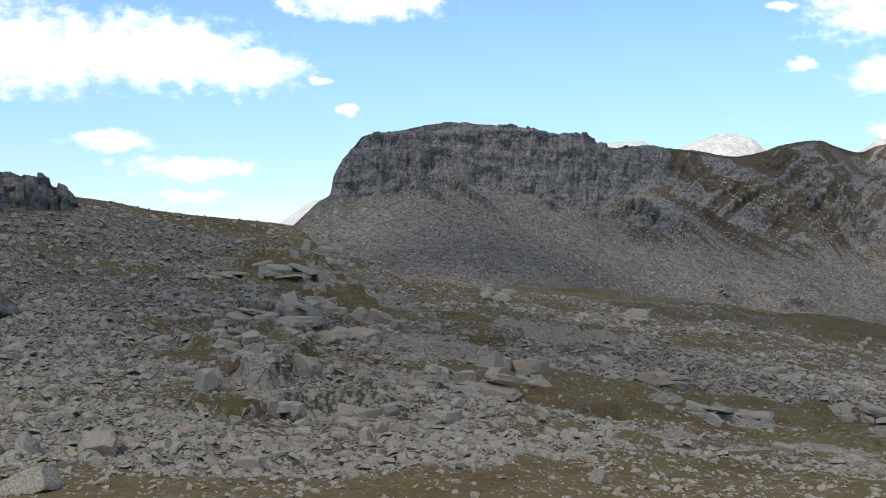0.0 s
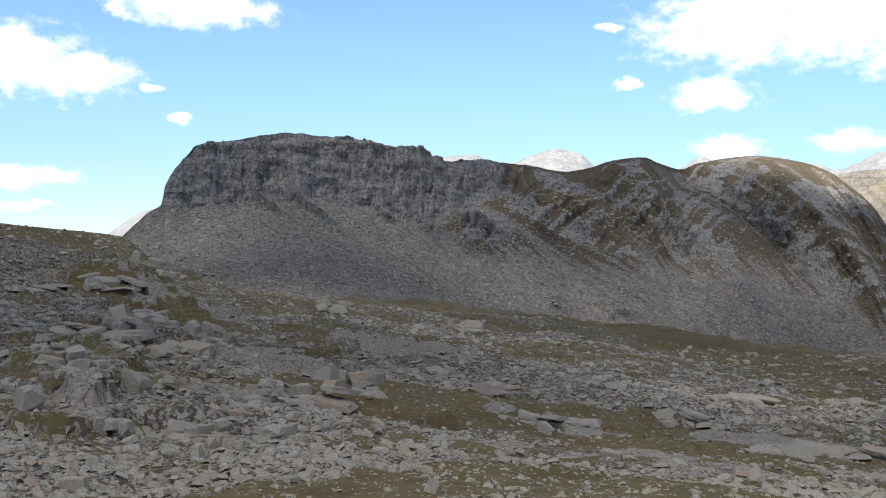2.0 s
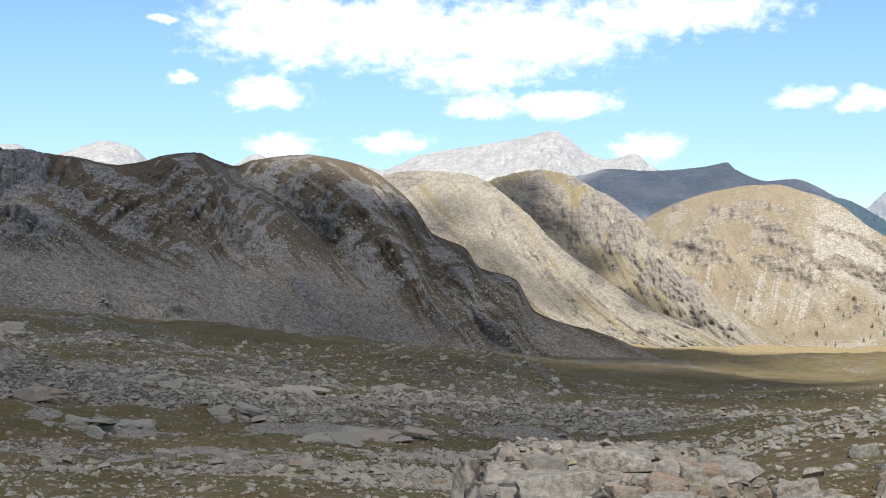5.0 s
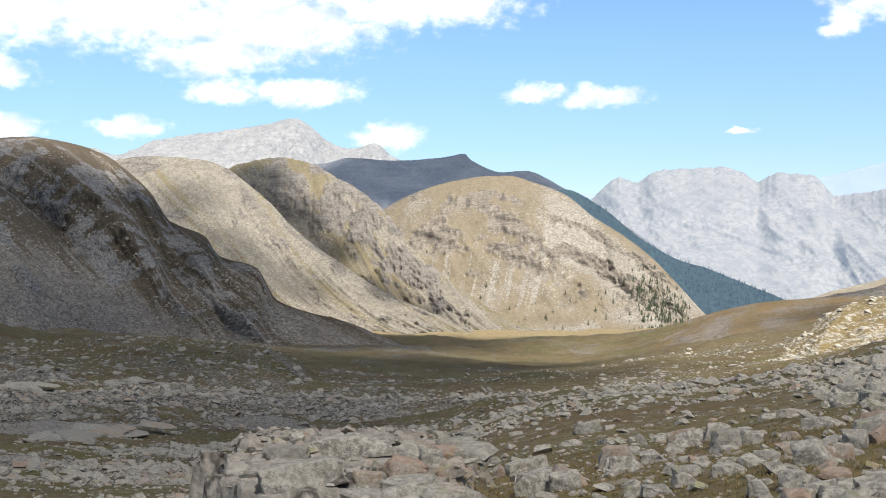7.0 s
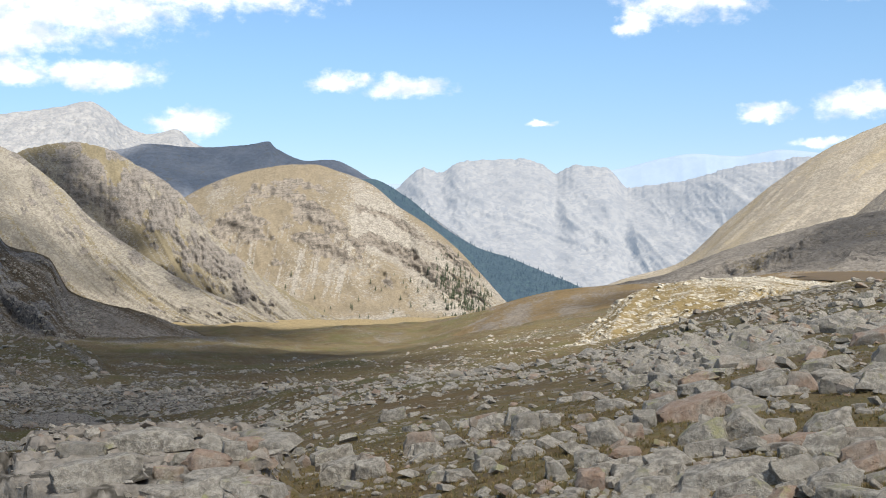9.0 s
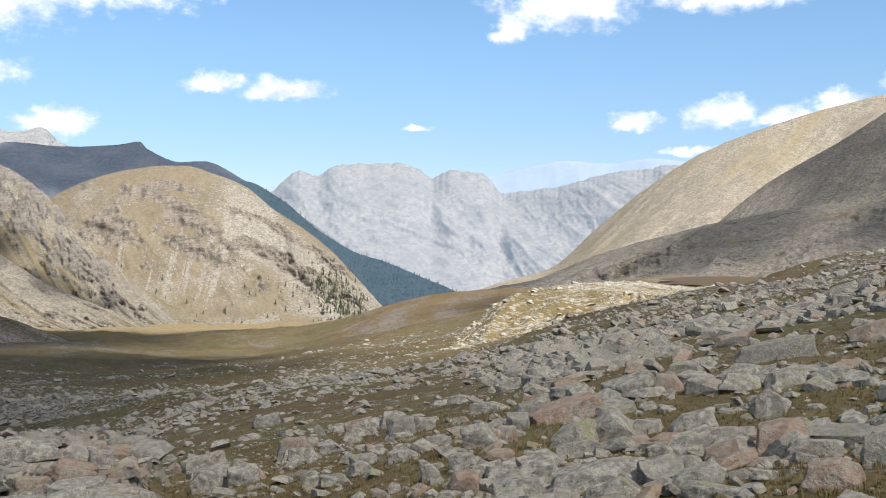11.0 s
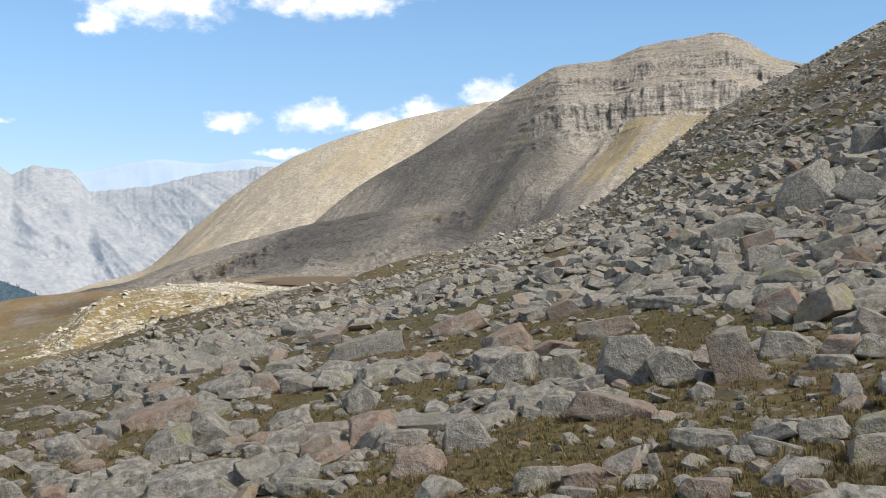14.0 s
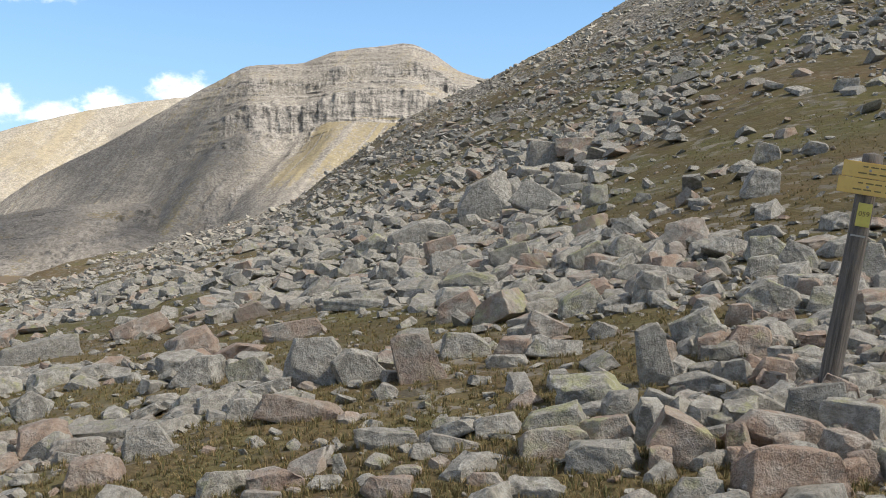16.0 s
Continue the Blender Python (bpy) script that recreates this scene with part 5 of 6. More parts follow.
GREY_8 = [(70.7, 9.6, 0.3, 0.09, 5), (49.8, 18.5, 0.7, 0.26, 15), (51.9, 13.7, 0.39, 0.24, 5), (58.3, 20.1, 0.65, 0.24, 15), (60, 17.6, 0.46, 0.33, 10), (61.3, 17.8, 0.37, 0.24, 0), (64.5, 12.7, 0.41, 0.18, 15), (63.6, 10.5, 0.24, 0.14, 0), (58, 12.3, 0.26, 0.16, 0), (46.2, 14.8, 0.53, 0.3, 0), (54.6, 16.4, 0.53, 0.37, 0), (44.8, 13.3, 0.28, 0.25, 0), (56.5, 15.9, 0.37, 0.19, 10), (55.6, 12.3, 0.32, 0.12, 0), (53, 29.2, 0.76, 0.32, 10), (66.1, 32.7, 0.68, 0.36, 10), (68.8, 19.6, 0.53, 0.19, 15), (67.6, 15, 0.49, 0.18, 20)]
GREY_9 = [(35.3, 12, 0.44, 0.62, 0), (40.7, 14.7, 1.06, 0.25, 3), (38.1, 12.3, 0.95, 0.3, 6), (43.1, 11.7, 0.51, 0.18, 15), (39.2, 13.1, 0.41, 0.18, 0), (37.2, 14.4, 0.6, 0.16, 0), (50.5, 14.1, 0.58, 0.29, 10), (52.2, 14, 0.53, 0.23, -20), (56.7, 11.9, 0.34, 0.13, 0), (55.1, 15.5, 0.48, 0.2, 0), (42.2, 13.2, 0.34, 0.18, 0), (39.5, 13.8, 0.43, 0.15, 4)]
PINK_1 = [(99.8, 24.4, 0.72, 0.54, 20), (121, 10.7, 0.17, 0.35, -5), (115.2, 10.9, 0.28, 0.24, 0), (115.6, 9.7, 0.38, 0.26, -5), (116.9, 8.6, 0.33, 0.21, -10), (114.3, 7.4, 0.16, 0.12, 30), (112.9, 6.5, 0.45, 0.25, -28), (117.9, 5.9, 0.53, 0.27, 0), (120.4, 8, 0.32, 0.16, -25), (121.2, 6.2, 0.19, 0.17, 10), (98.6, 10.2, 0.42, 0.5, 18), (87, 15.2, 0.65, 0.4, 20), (92.7, 8.9, 0.72, 0.19, -12), (89.2, 14.2, 0.69, 0.2, 28), (79.7, 9.7, 0.5, 0.32, 10), (82.1, 7.8, 0.42, 0.19, 5), (89.8, 20.6, 0.61, 0.35, 28), (69, 14.2, 0.99, 0.27, 15)]
PINK_2 = [(63.4, 9.2, 0.26, 0.18, 5), (43.5, 12.9, 0.45, 0.18, -15), (45.9, 12.9, 0.35, 0.16, 25), (47.1, 12.6, 0.24, 0.2, -15), (43.4, 13, 0.53, 0.22, -15), (45.9, 12.9, 0.31, 0.2, 25), (45.4, 11.7, 0.48, 0.18, 10), (41.4, 12.6, 0.33, 0.15, 0), (44.3, 14.1, 0.37, 0.15, 0)]
LICHEN_1 = [(107.9, 26.9, 0.63, 0.56, 0), (107.5, 21.4, 0.77, 0.41, 10), (116.7, 15.1, 0.59, 0.29, 0), (116.7, 13.9, 0.57, 0.26, 5), (96.3, 32, 1.12, 0.58, 25), (103.4, 19.4, 0.73, 0.39, 20), (101.3, 17.6, 0.95, 0.32, 15), (107.5, 17.2, 0.56, 0.38, 30), (102.8, 14, 0.68, 0.34, 30), (107, 13.3, 0.61, 0.29, 25), (107.9, 8.3, 0.56, 0.23, 5), (105.6, 7.5, 0.48, 0.15, 12), (106, 6.8, 0.45, 0.17, 5), (89.8, 11.5, 0.43, 0.28, 25), (69, 11.5, 0.56, 0.23, 20)]
for rows, meshes, label in ((GREY_1 + GREY_2 + GREY_3 + GREY_4 + GREY_5 + GREY_6 + GREY_7 + GREY_8 + GREY_9, BLOCKS, "large angular grey boulder lying on the stony slope"),
                            (PINK_1 + PINK_2, PINK_BLOCKS, "angular block of pinkish stone lying on the stony slope"),
                            (LICHEN_1, LICHEN_BLOCKS, "grey boulder with yellow-green lichen on the stony slope")):
    for a, r, l, h, roll in rows:
        boulder(a, r, l, h, label, "boulders on the near slope", mesh=rock_rnd.choice(meshes), roll=roll)
# the heap of broken blocks round the signpost
for i in range(80):
    a, r = rock_rnd.uniform(111, 124), rock_rnd.uniform(6.1, 11)
    l = rock_rnd.uniform(0.14, 0.34)
    boulder(a, r, l, l * rock_rnd.uniform(0.35, 0.7), "broken grey and pinkish block in a heap by the signpost", "heap by the signpost", name="stone", mesh=rock_rnd.choice(BLOCKS + PINK_BLOCKS))
# large blocks on the lower slopes
for a, r, l, h in [(-17.7, 58, 2.0, .95), (-12.2, 78, 2.5, 1.7), (-8, 139, 3.4, 1.6), (-7.2, 84, 2.4, 1.7), (-10, 54, 1.3, .7), (-21, 57, 1.2, .8), (-4, 62, 1.1, .9), (8.2, 50, .95, .7), (0.2, 74, 2.3, .9),
                   (11.1, 127, 3.3, 1.6), (8.5, 143, 3.7, 1.0), (-5.8, 121, 2.5, 1.2), (-6.9, 215, 3, 1.8), (-2.5, 156, 2.5, 1.3), (2.3, 212, 3, 1.6), (-20.9, 47, 2.2, 1.0), (14.2, 98, 1.8, .9), (20.9, 73, 1.6, .6),
                   (22, 70, 1.2, .6), (17.5, 71, 1.4, .6)]:
    boulder(a, r, l, h, "large dark-sided grey boulder on the lower slope", "boulders on the lower slope")


def scatter(count, bearing, radius, sizes, keep, seed, power=2.0, shrink=0.0, grow=0.5):
    """Blocks strewn without overlap: bearings, distances and lengths (big first)."""
    rng = np.random.default_rng(seed)
    a = rng.uniform(*bearing, count)
    u = rng.random(count)
    r = radius[0] * (radius[1] / radius[0]) ** u
    size = sizes[0] * (1 - rng.random(count)) ** (-1 / power)
    size = np.minimum(size, sizes[1]) * (1 + grow * ramp(np.log(r), math.log(radius[0]), math.log(radius[1])))
    size = size * (1 - shrink * ramp(a, 46, 49) * (1 - ramp(a, 60, 70)))
    x, y = r * np.sin(np.radians(a)), r * np.cos(np.radians(a))
    good = rng.random(count) < keep(x, y, r, a)
    order = [i for i in np.argsort(-size) if good[i]]
    cell, grid, out = 1.5 * sizes[1], {}, []
    for px, py, pr in TAKEN:
        grid.setdefault((int(px // cell), int(py // cell)), []).append((px, py, pr))
    for i in order:
        px, py, pr = x[i], y[i], size[i] * 0.4
        gx, gy = int(px // cell), int(py // cell)
        if any((px - q[0]) ** 2 + (py - q[1]) ** 2 < (0.8 * (pr + q[2])) ** 2 for dx in (-1, 0, 1) for dy in (-1, 0, 1) for q in grid.get((gx + dx, gy + dy), ())):
            continue
        grid.setdefault((gx, gy), []).append((px, py, pr))
        out.append((a[i], r[i], size[i]))
    return np.array(out)


def islands(name, label, xyz, size, seed, meshes=CHIPS, flat=0.36, category="rocks", tumble=0.32, material=None):
    """Many small blocks as one mesh of separate islands."""
    rng = np.random.default_rng(seed)
    count = len(size)
    pick = rng.integers(len(meshes), size=count)
    rx, ry, rz = rng.normal(0, tumble, count), rng.normal(0, tumble, count), rng.normal(-0.96, 0.7, count)
    k = np.stack([size, size * rng.uniform(0.48, 0.9, count), size * rng.uniform(0.6, 1.3, count) * flat], -1)
    cx, sx, cy, sy, cz, sz = np.cos(rx), np.sin(rx), np.cos(ry), np.sin(ry), np.cos(rz), np.sin(rz)
    turn = np.stack([cz * cy, cz * sy * sx - sz * cx, cz * sy * cx + sz * sx, sz * cy, sz * sy * sx + cz * cx, sz * sy * cx - cz * sx,
                     -sy, cy * sx, cy * cx], -1).reshape(count, 3, 3)
    verts, faces, base = [], [], 0
    for j, source in enumerate(meshes):
        which = np.nonzero(pick == j)[0]
        co = np.empty(len(source.vertices) * 3, np.float32)
        source.vertices.foreach_get("co", co)
        tri = np.empty(len(source.polygons) * 3, np.int32)
        source.polygons.foreach_get("vertices", tri)
        co, tri = co.reshape(-1, 3), tri.reshape(-1, 3)
        laid = np.einsum("nij,nvj->nvi", turn[which], co[None] * k[which][:, None]) + np.asarray(xyz)[which][:, None]
        verts.append(laid.reshape(-1, 3))
        faces.append((tri[None] + base + len(co) * np.arange(len(which))[:, None, None]).reshape(-1, 3))
        base += len(co) * len(which)
    verts, faces = np.concatenate(verts), np.concatenate(faces)
    me = bpy.data.meshes.new(name)
    me.vertices.add(len(verts))
    me.vertices.foreach_set("co", verts.astype(np.float32).ravel())
    me.loops.add(faces.size)
    me.loops.foreach_set("vertex_index", faces.ravel().astype(np.int32))
    me.polygons.add(len(faces))
    me.polygons.foreach_set("loop_start", np.arange(0, faces.size, 3, dtype=np.int32))
    me.polygons.foreach_set("use_smooth", np.zeros(len(faces), bool))
    me.update(calc_edges=True)
    me.materials.append(material or STONE)
    return tagged(new(name, me), label, category, kind="stuff")


def strewn(name, label, places, seed, meshes=CHIPS):
    a, r, size = places.T
    z = on_ground(a, r) + 0.1 * size
    return islands(name, label, np.stack([r * np.sin(np.radians(a)), r * np.cos(np.radians(a)), z], -1), size, seed, meshes)


near = scatter(60000, (48, 127), (5.2, 55), (0.085, 0.36), lambda x, y, r, a: 0.02 + 0.6 * ramp(stony(x, y, r, a), 0.45, 0.95), 11, 1.5, 0.4, 1.5)
near = near[np.argsort(near[:, 1] / near[:, 2])]
for a, r, l in near[:290]:
    boulder(a, r, l, l * rock_rnd.uniform(0.2, 0.42), "weathered grey stone block with lichen on the slope", "stones on the near slope", name="stone")
strewn("slope_stones", "weathered grey and pinkish stone blocks strewn over turf", near[290:], 12, SPLITS)
pebbles = scatter(40000, (34, 127), (5.0, 75), (0.035, 0.2), lambda x, y, r, a: 0.1 + 0.6 * ramp(stony(x, y, r, a), 0.2, 0.7), 13, 1.8)
scraps = scatter(34000, (-26, 66), (38, 300), (0.11, 0.5), lambda x, y, r, a: 0.5 + 0.4 * ramp(stony(x, y, r, a), 0.0, 0.5), 19, 2.0)
strewn("pebbles", "small grey stones lying in the turf", pebbles, 14)
strewn("scattered_stones", "small grey stones scattered over the turf", scraps, 20)
upper = scatter(34000, (46, 127), (48, 300), (0.2, 1.0), lambda x, y, r, a: 0.12 + 0.88 * ramp(stony(x, y, r, a), 0.15, 0.75), 15, 2.2)
strewn("hillside_blocks", "grey blocks covering the hillside", upper, 16)
talus = scatter(110000, (-26, 48), (32, 340), (0.13, 0.8), lambda x, y, r, a: ramp(stony(x, y, r, a), 0.15, 0.9) * (1 - 0.8 * np.maximum(terraces(x, y, r, a), bedrock(x, y, r, a))), 17, 1.75, grow=1.0)
strewn("talus_blocks", "grey angular talus blocks on the lower slope", talus, 18)

# scree on the ridge above and on the sunlit bench
scree_rng = np.random.default_rng(23)
sa, ss = scree_rng.uniform(-9, 38, 26000), scree_rng.random(26000) * 0.86
islands("ridge_scree", "grey scree blocks below the cliff", on_mountain("crag_ridge", sa, ss), np.minimum(0.4 * (1 - scree_rng.random(26000)) ** -0.45, 2.0), 24, category="scree")
sa, ss = scree_rng.uniform(-26, -6, 3500), scree_rng.random(3500)
islands("saddle_scree", "grey talus blocks below the saddle", on_mountain("saddle", sa, ss), np.minimum(0.45 * (1 - scree_rng.random(3500)) ** -0.5, 2.5), 25, category="scree")
sa, ss = scree_rng.uniform(11, 46, 5000), scree_rng.random(5000)
islands("spur_stones", "grey stones scattered over the spur", on_mountain("rocky_spur", sa, ss), np.minimum(0.28 * (1 - scree_rng.random(5000)) ** -0.55, 2.2), 27)
sa, ss = np.append(80 - 18 * scree_rng.random(3000) ** 1.2, scree_rng.uniform(69, 79.5, 420)), np.append(scree_rng.random(3000), scree_rng.uniform(0.86, 1.0, 420))
islands("bench_blocks", "pale blocks on the sunlit bench", on_mountain("rocky_bench", sa, ss), np.minimum(0.24 * (1 - scree_rng.random(3420)) ** -0.55, 2.4), 26, material=PALE_STONE)


# ------------------------------------------------------------------ outcrops
def slab_mesh(seed):
    """A bedded slab 1 m across: an uneven polygon with upright, broken sides."""
    rnd = random.Random(seed)
    bm = bmesh.new()
    n = rnd.randint(5, 8)
    ring = [(math.cos(t) * k * 0.5, math.sin(t) * k * 0.38) for t, k in ((2 * math.pi * (i + rnd.uniform(-0.3, 0.3)) / n, rnd.uniform(0.75, 1.1)) for i in range(n))]
    low = [bm.verts.new((x * rnd.uniform(0.92, 1.08), y * rnd.uniform(0.92, 1.08), -0.5)) for x, y in ring]
    mid = [bm.verts.new((x * rnd.uniform(0.95, 1.06), y * rnd.uniform(0.95, 1.06), rnd.uniform(-0.1, 0.1))) for x, y in ring]
    top = [bm.verts.new((x * rnd.uniform(0.86, 1.0), y * rnd.uniform(0.86, 1.0), 0.5 + rnd.uniform(-0.12, 0.06))) for x, y in ring]
    bm.faces.new(top)
    for a_, b_ in ((low, mid), (mid, top)):
        for i in range(n):
            bm.faces.new((a_[i], a_[(i + 1) % n], b_[(i + 1) % n], b_[i]))
    bmesh.ops.bevel(bm, geom=list(bm.edges), offset=0.025, segments=1, affect="EDGES", clamp_overlap=True)
    bmesh.ops.triangulate(bm, faces=list(bm.faces))
    for v in bm.verts:
        v.co += v.normal * 0.02 * noise.noise(v.co * 7 + Vector((seed, 0, 0)))
    me = bpy.data.meshes.new("slab")
    bm.to_mesh(me)
    bm.free()
    me.materials.append(STONE)
    return me


SLABS = [slab_mesh(500 + i) for i in range(8)]


def part(name, me, parent, m, label=""):
    ob = new(name, me)
    ob.parent = parent
    ob.matrix_basis = m
    return tagged(ob, label) if label else ob


def outcrop(bearing, r, length, height, label):
    """A step of bedded rock: courses of slabs with broken upright fronts, each course set back from the one below."""
    ob = new("rock_outcrop")
    ob.matrix_world = Matrix.Translation(spot(bearing, r) - Vector((0, 0, 0.25 * height))) @ pose(0, 0, 0, 0, 0, -bearing + rock_rnd.gauss(0, 12))
    courses = 3 if height > 1.2 else 2
    for c in range(courses):
        thick = 1.25 * height / courses
        x = -0.55 * length * rock_rnd.uniform(0.7, 1.0)
        while x < 0.45 * length:
            k = length * rock_rnd.uniform(0.2, 0.6)
            if rock_rnd.random() < 0.82:
                part("slab", rock_rnd.choice(SPLITS + SLABS), ob, pose(x + 0.4 * k, c * 0.3 * length + rock_rnd.uniform(-0.2, 0.2) * length, (c + 0.35) * thick * rock_rnd.uniform(0.7, 1.15), rock_rnd.gauss(4, 6), rock_rnd.gauss(5, 8), rock_rnd.uniform(-50, 50))
                     @ Matrix.Diagonal((1.15 * k, k * rock_rnd.uniform(0.7, 1.3), thick * rock_rnd.uniform(0.5, 1.5), 1)))
            x += 0.6 * k
    for _ in range(4):
        l = length * rock_rnd.uniform(0.1, 0.22)
        part("block", rock_rnd.choice(SPLITS), ob, pose(rock_rnd.uniform(-0.6, 0.6) * length, rock_rnd.uniform(-0.45, 0.2) * length, 0.25 * height + 0.1 * l, rock_rnd.gauss(0, 12), rock_rnd.gauss(0, 12), rock_rnd.uniform(-60, 60)) @ Matrix.Diagonal((l, 0.8 * l, 0.5 * l, 1)))
    return tagged(ob, label, "outcrop", "outcrops of bedded rock")


RIB = [(-12.5, 176, 9.2, 1.0), (-8.7, 179, 7.5, 2.2), (-6.7, 219, 8.0, 4.2), (-7.8, 136, 4.3, 2.1), (-9.6, 125, 7.2, 1.5), (-5.8, 121, 5.7, 1.5), (-3.8, 138, 4.3, 2.8), (-4.0, 111, 2.3, 1.5), (-8.7, 73, 2.3, 2.3),
       (-10.1, 83, 3.9, 1.5), (-7.1, 84, 2.7, 1.3), (-4.2, 74, 3.5, 0.9), (-3.1, 74, 1.9, 1.0), (-13.6, 84, 2.2, 1.0), (-11.3, 102, 3.2, 0.9), (-5.5, 158, 5.0, 1.9), (-7.1, 160, 5.0, 1.5), (-2.8, 66, 2.1, 0.8), (-7.8, 106, 2.8, 1.3)]
LEDGES = [(0.2, 74, 2.7, 0.9), (1.7, 91, 6.2, 1.7), (3.7, 100, 4.7, 2.2), (8.8, 143, 4.5, 1.1), (11.7, 131, 3.4, 1.4), (13.4, 107, 5.6, 0.9), (2.6, 217, 5.7, 3.0), (9.7, 250, 7.8, 2.2), (-1.3, 88, 3.2, 1.3), (20.3, 126, 7.8, 1.2),
          (15.1, 110, 5.8, 0.7), (17.3, 141, 4.4, 1.0), (23.5, 157, 9, 0.6), (28.2, 113, 7, 0.5), (25.3, 110, 6, 0.5), (29, 187, 9, 0.8)]
for a, r, l, h in RIB:
    outcrop(a, r, l, h, "stepped outcrop of pale grey bedded rock with dark upright faces")
for a, r, l, h in LEDGES:
    outcrop(a, r, l, h, "low ledge of pale bedded rock slabs in the turf")
# broken slabs on the ledge by the path
for a, r, l, h in [(36.6, 11.5, 1.0, 0.2), (42.5, 15.3, 1.2, 0.16), (43, 11.5, 1.1, 0.2), (45.5, 13.5, 1.1, 0.16)]:
    outcrop(a, r, l, h, "broken flat slabs on the rock ledge")


mountain("lower_crag", "dark jointed rock step at the foot of the crag",
         [(-34, 132, 1.0), (-24, 128, -0.9), (-22.4, 127, -1.5), (-21.9, 127, -1.9), (-21.5, 126, -2.3), (-21.2, 126, -2.9), (-20.9, 125, -3.6), (-20.5, 124, -4.2), (-19.6, 122, -5.5)],
         [(-34, 108, -9), (-22, 108, -9), (-19.6, 116, -9)], DARK_ROCK, lambda s, a: np.interp(s, [0, 0.3, 0.45, 0.6, 0.72, 0.85, 1], [0, 0.18, 0.5, 0.58, 0.85, 0.9, 1.0]),
         lambda arc, s, a, z: 0.9 * blocks(arc / 1.6, z / 2.2, 61) + 0.8 * blocks(arc / 4, z / 4, 62) + 0.6 * fbm(arc / 3, z / 6, octaves=4, seed=63), cover(-0.1, 0.5, 10, 64), step=0.06, rows=80, crest_noise=0.4, category="crag")
mountain("dark_crag", "dark jointed crag of standing rock blocks above the talus",
         [(-34, 202, 6.5), (-26, 205, 5.0), (-23, 208, 4.45), (-22, 207, 4.3), (-20.8, 205, 4.15), (-19.8, 205, 3.75), (-19.2, 205, 3.5), (-18.8, 204, 3.1), (-18.4, 203, 1.6), (-18, 202, -1)],
         [(-34, 150, -8), (-24, 150, -8), (-21.5, 165, -6), (-20, 184, 0), (-18, 196, 0)], DARK_ROCK, lambda s, a: np.interp(s, [0, 0.3, 0.45, 0.6, 0.72, 0.85, 1], [0, 0.18, 0.5, 0.58, 0.85, 0.9, 1.0]),
         lambda arc, s, a, z: 1.6 * blocks(arc / 2.2, z / 3.0, 61) + 1.4 * blocks(arc / 5, z / 6, 62) + 1.0 * fbm(arc / 3, z / 9, octaves=4, seed=63), cover(-0.1, 0.5, 10, 64), step=0.05, rows=110, crest_noise=0.5, category="crag")


# ------------------------------------------------------------------ signpost


def weathered_wood():
    def build(n, p):
        at = n.vec("MULTIPLY", n.add("ShaderNodeTexCoord").outputs["Object"], (1, 1, 0.06))
        lines = n.noise(at, 60.0, 5.0, 0.65)
        broad = n.noise(n.add("ShaderNodeTexCoord").outputs["Object"], 5.0, 4.0, 0.6)
        tone = n.mix(n.step(lines, 0.34, 0.66), (0.075, 0.062, 0.05), (0.21, 0.18, 0.15))
        n.feed(p.inputs["Base Color"], n.mix(n.step(broad, 0.4, 0.65, 0.0, 0.6), tone, (0.12, 0.105, 0.095)))
        p.inputs["Roughness"].default_value = 0.85
        bumped(n, p, lines, 0.6, 0.01)
    return surface("weathered_wood", build)


def painted(name, colour, wear):
    def build(n, p):
        at = n.add("ShaderNodeTexCoord").outputs["Object"]
        n.feed(p.inputs["Base Color"], n.mix(n.step(n.noise(at, 24.0, 5.0, 0.65), 0.45, 0.75, 0.0, 0.7), colour, wear))
        p.inputs["Roughness"].default_value = 0.6
    return surface(name, build)


WOOD = weathered_wood()
PANEL = painted("yellow_sign", (0.86, 0.58, 0.17), (0.74, 0.48, 0.14))
PLATE = painted("pale_yellow_plate", (0.72, 0.62, 0.14), (0.6, 0.5, 0.12))
INK = painted("dark_lettering", (0.22, 0.15, 0.055), (0.36, 0.25, 0.09))
METAL = painted("grey_band", (0.42, 0.41, 0.37), (0.3, 0.29, 0.27))


def box(name, size, material, bevel=0.004):
    bm = bmesh.new()
    bmesh.ops.create_cube(bm, size=1.0)
    for v in bm.verts:
        v.co = Vector((v.co.x * size[0], v.co.y * size[1], v.co.z * size[2]))
    if bevel:
        bmesh.ops.bevel(bm, geom=list(bm.edges), offset=bevel, segments=2, affect="EDGES")
    me = bpy.data.meshes.new(name)
    bm.to_mesh(me)
    bm.free()
    me.materials.append(material)
    return me


def post_mesh(radius, length):
    bm = bmesh.new()
    sides, rings = 20, 26
    loops = []
    for j in range(rings):
        z = -0.35 + (length + 0.35) * j / (rings - 1)
        k = radius * (1.04 - 0.1 * j / rings)
        loops.append([bm.verts.new((k * (1 + 0.035 * noise.noise(Vector((math.cos(t) * 2, math.sin(t) * 2, z * 1.5)))) * math.cos(t),
                                    k * (1 + 0.035 * noise.noise(Vector((math.cos(t) * 2, math.sin(t) * 2, z * 1.5 + 7)))) * math.sin(t), z))
                      for t in (2 * math.pi * i / sides for i in range(sides))])
    for lo, hi in zip(loops, loops[1:]):
        for i in range(sides):
            bm.faces.new((lo[i], lo[(i + 1) % sides], hi[(i + 1) % sides], hi[i])).smooth = True
    tip = bm.verts.new((0, 0, length + 0.02))
    for i in range(sides):
        bm.faces.new((loops[-1][i], loops[-1][(i + 1) % sides], tip))
    me = bpy.data.meshes.new("post")
    bm.to_mesh(me)
    bm.free()
    me.materials.append(WOOD)
    return me


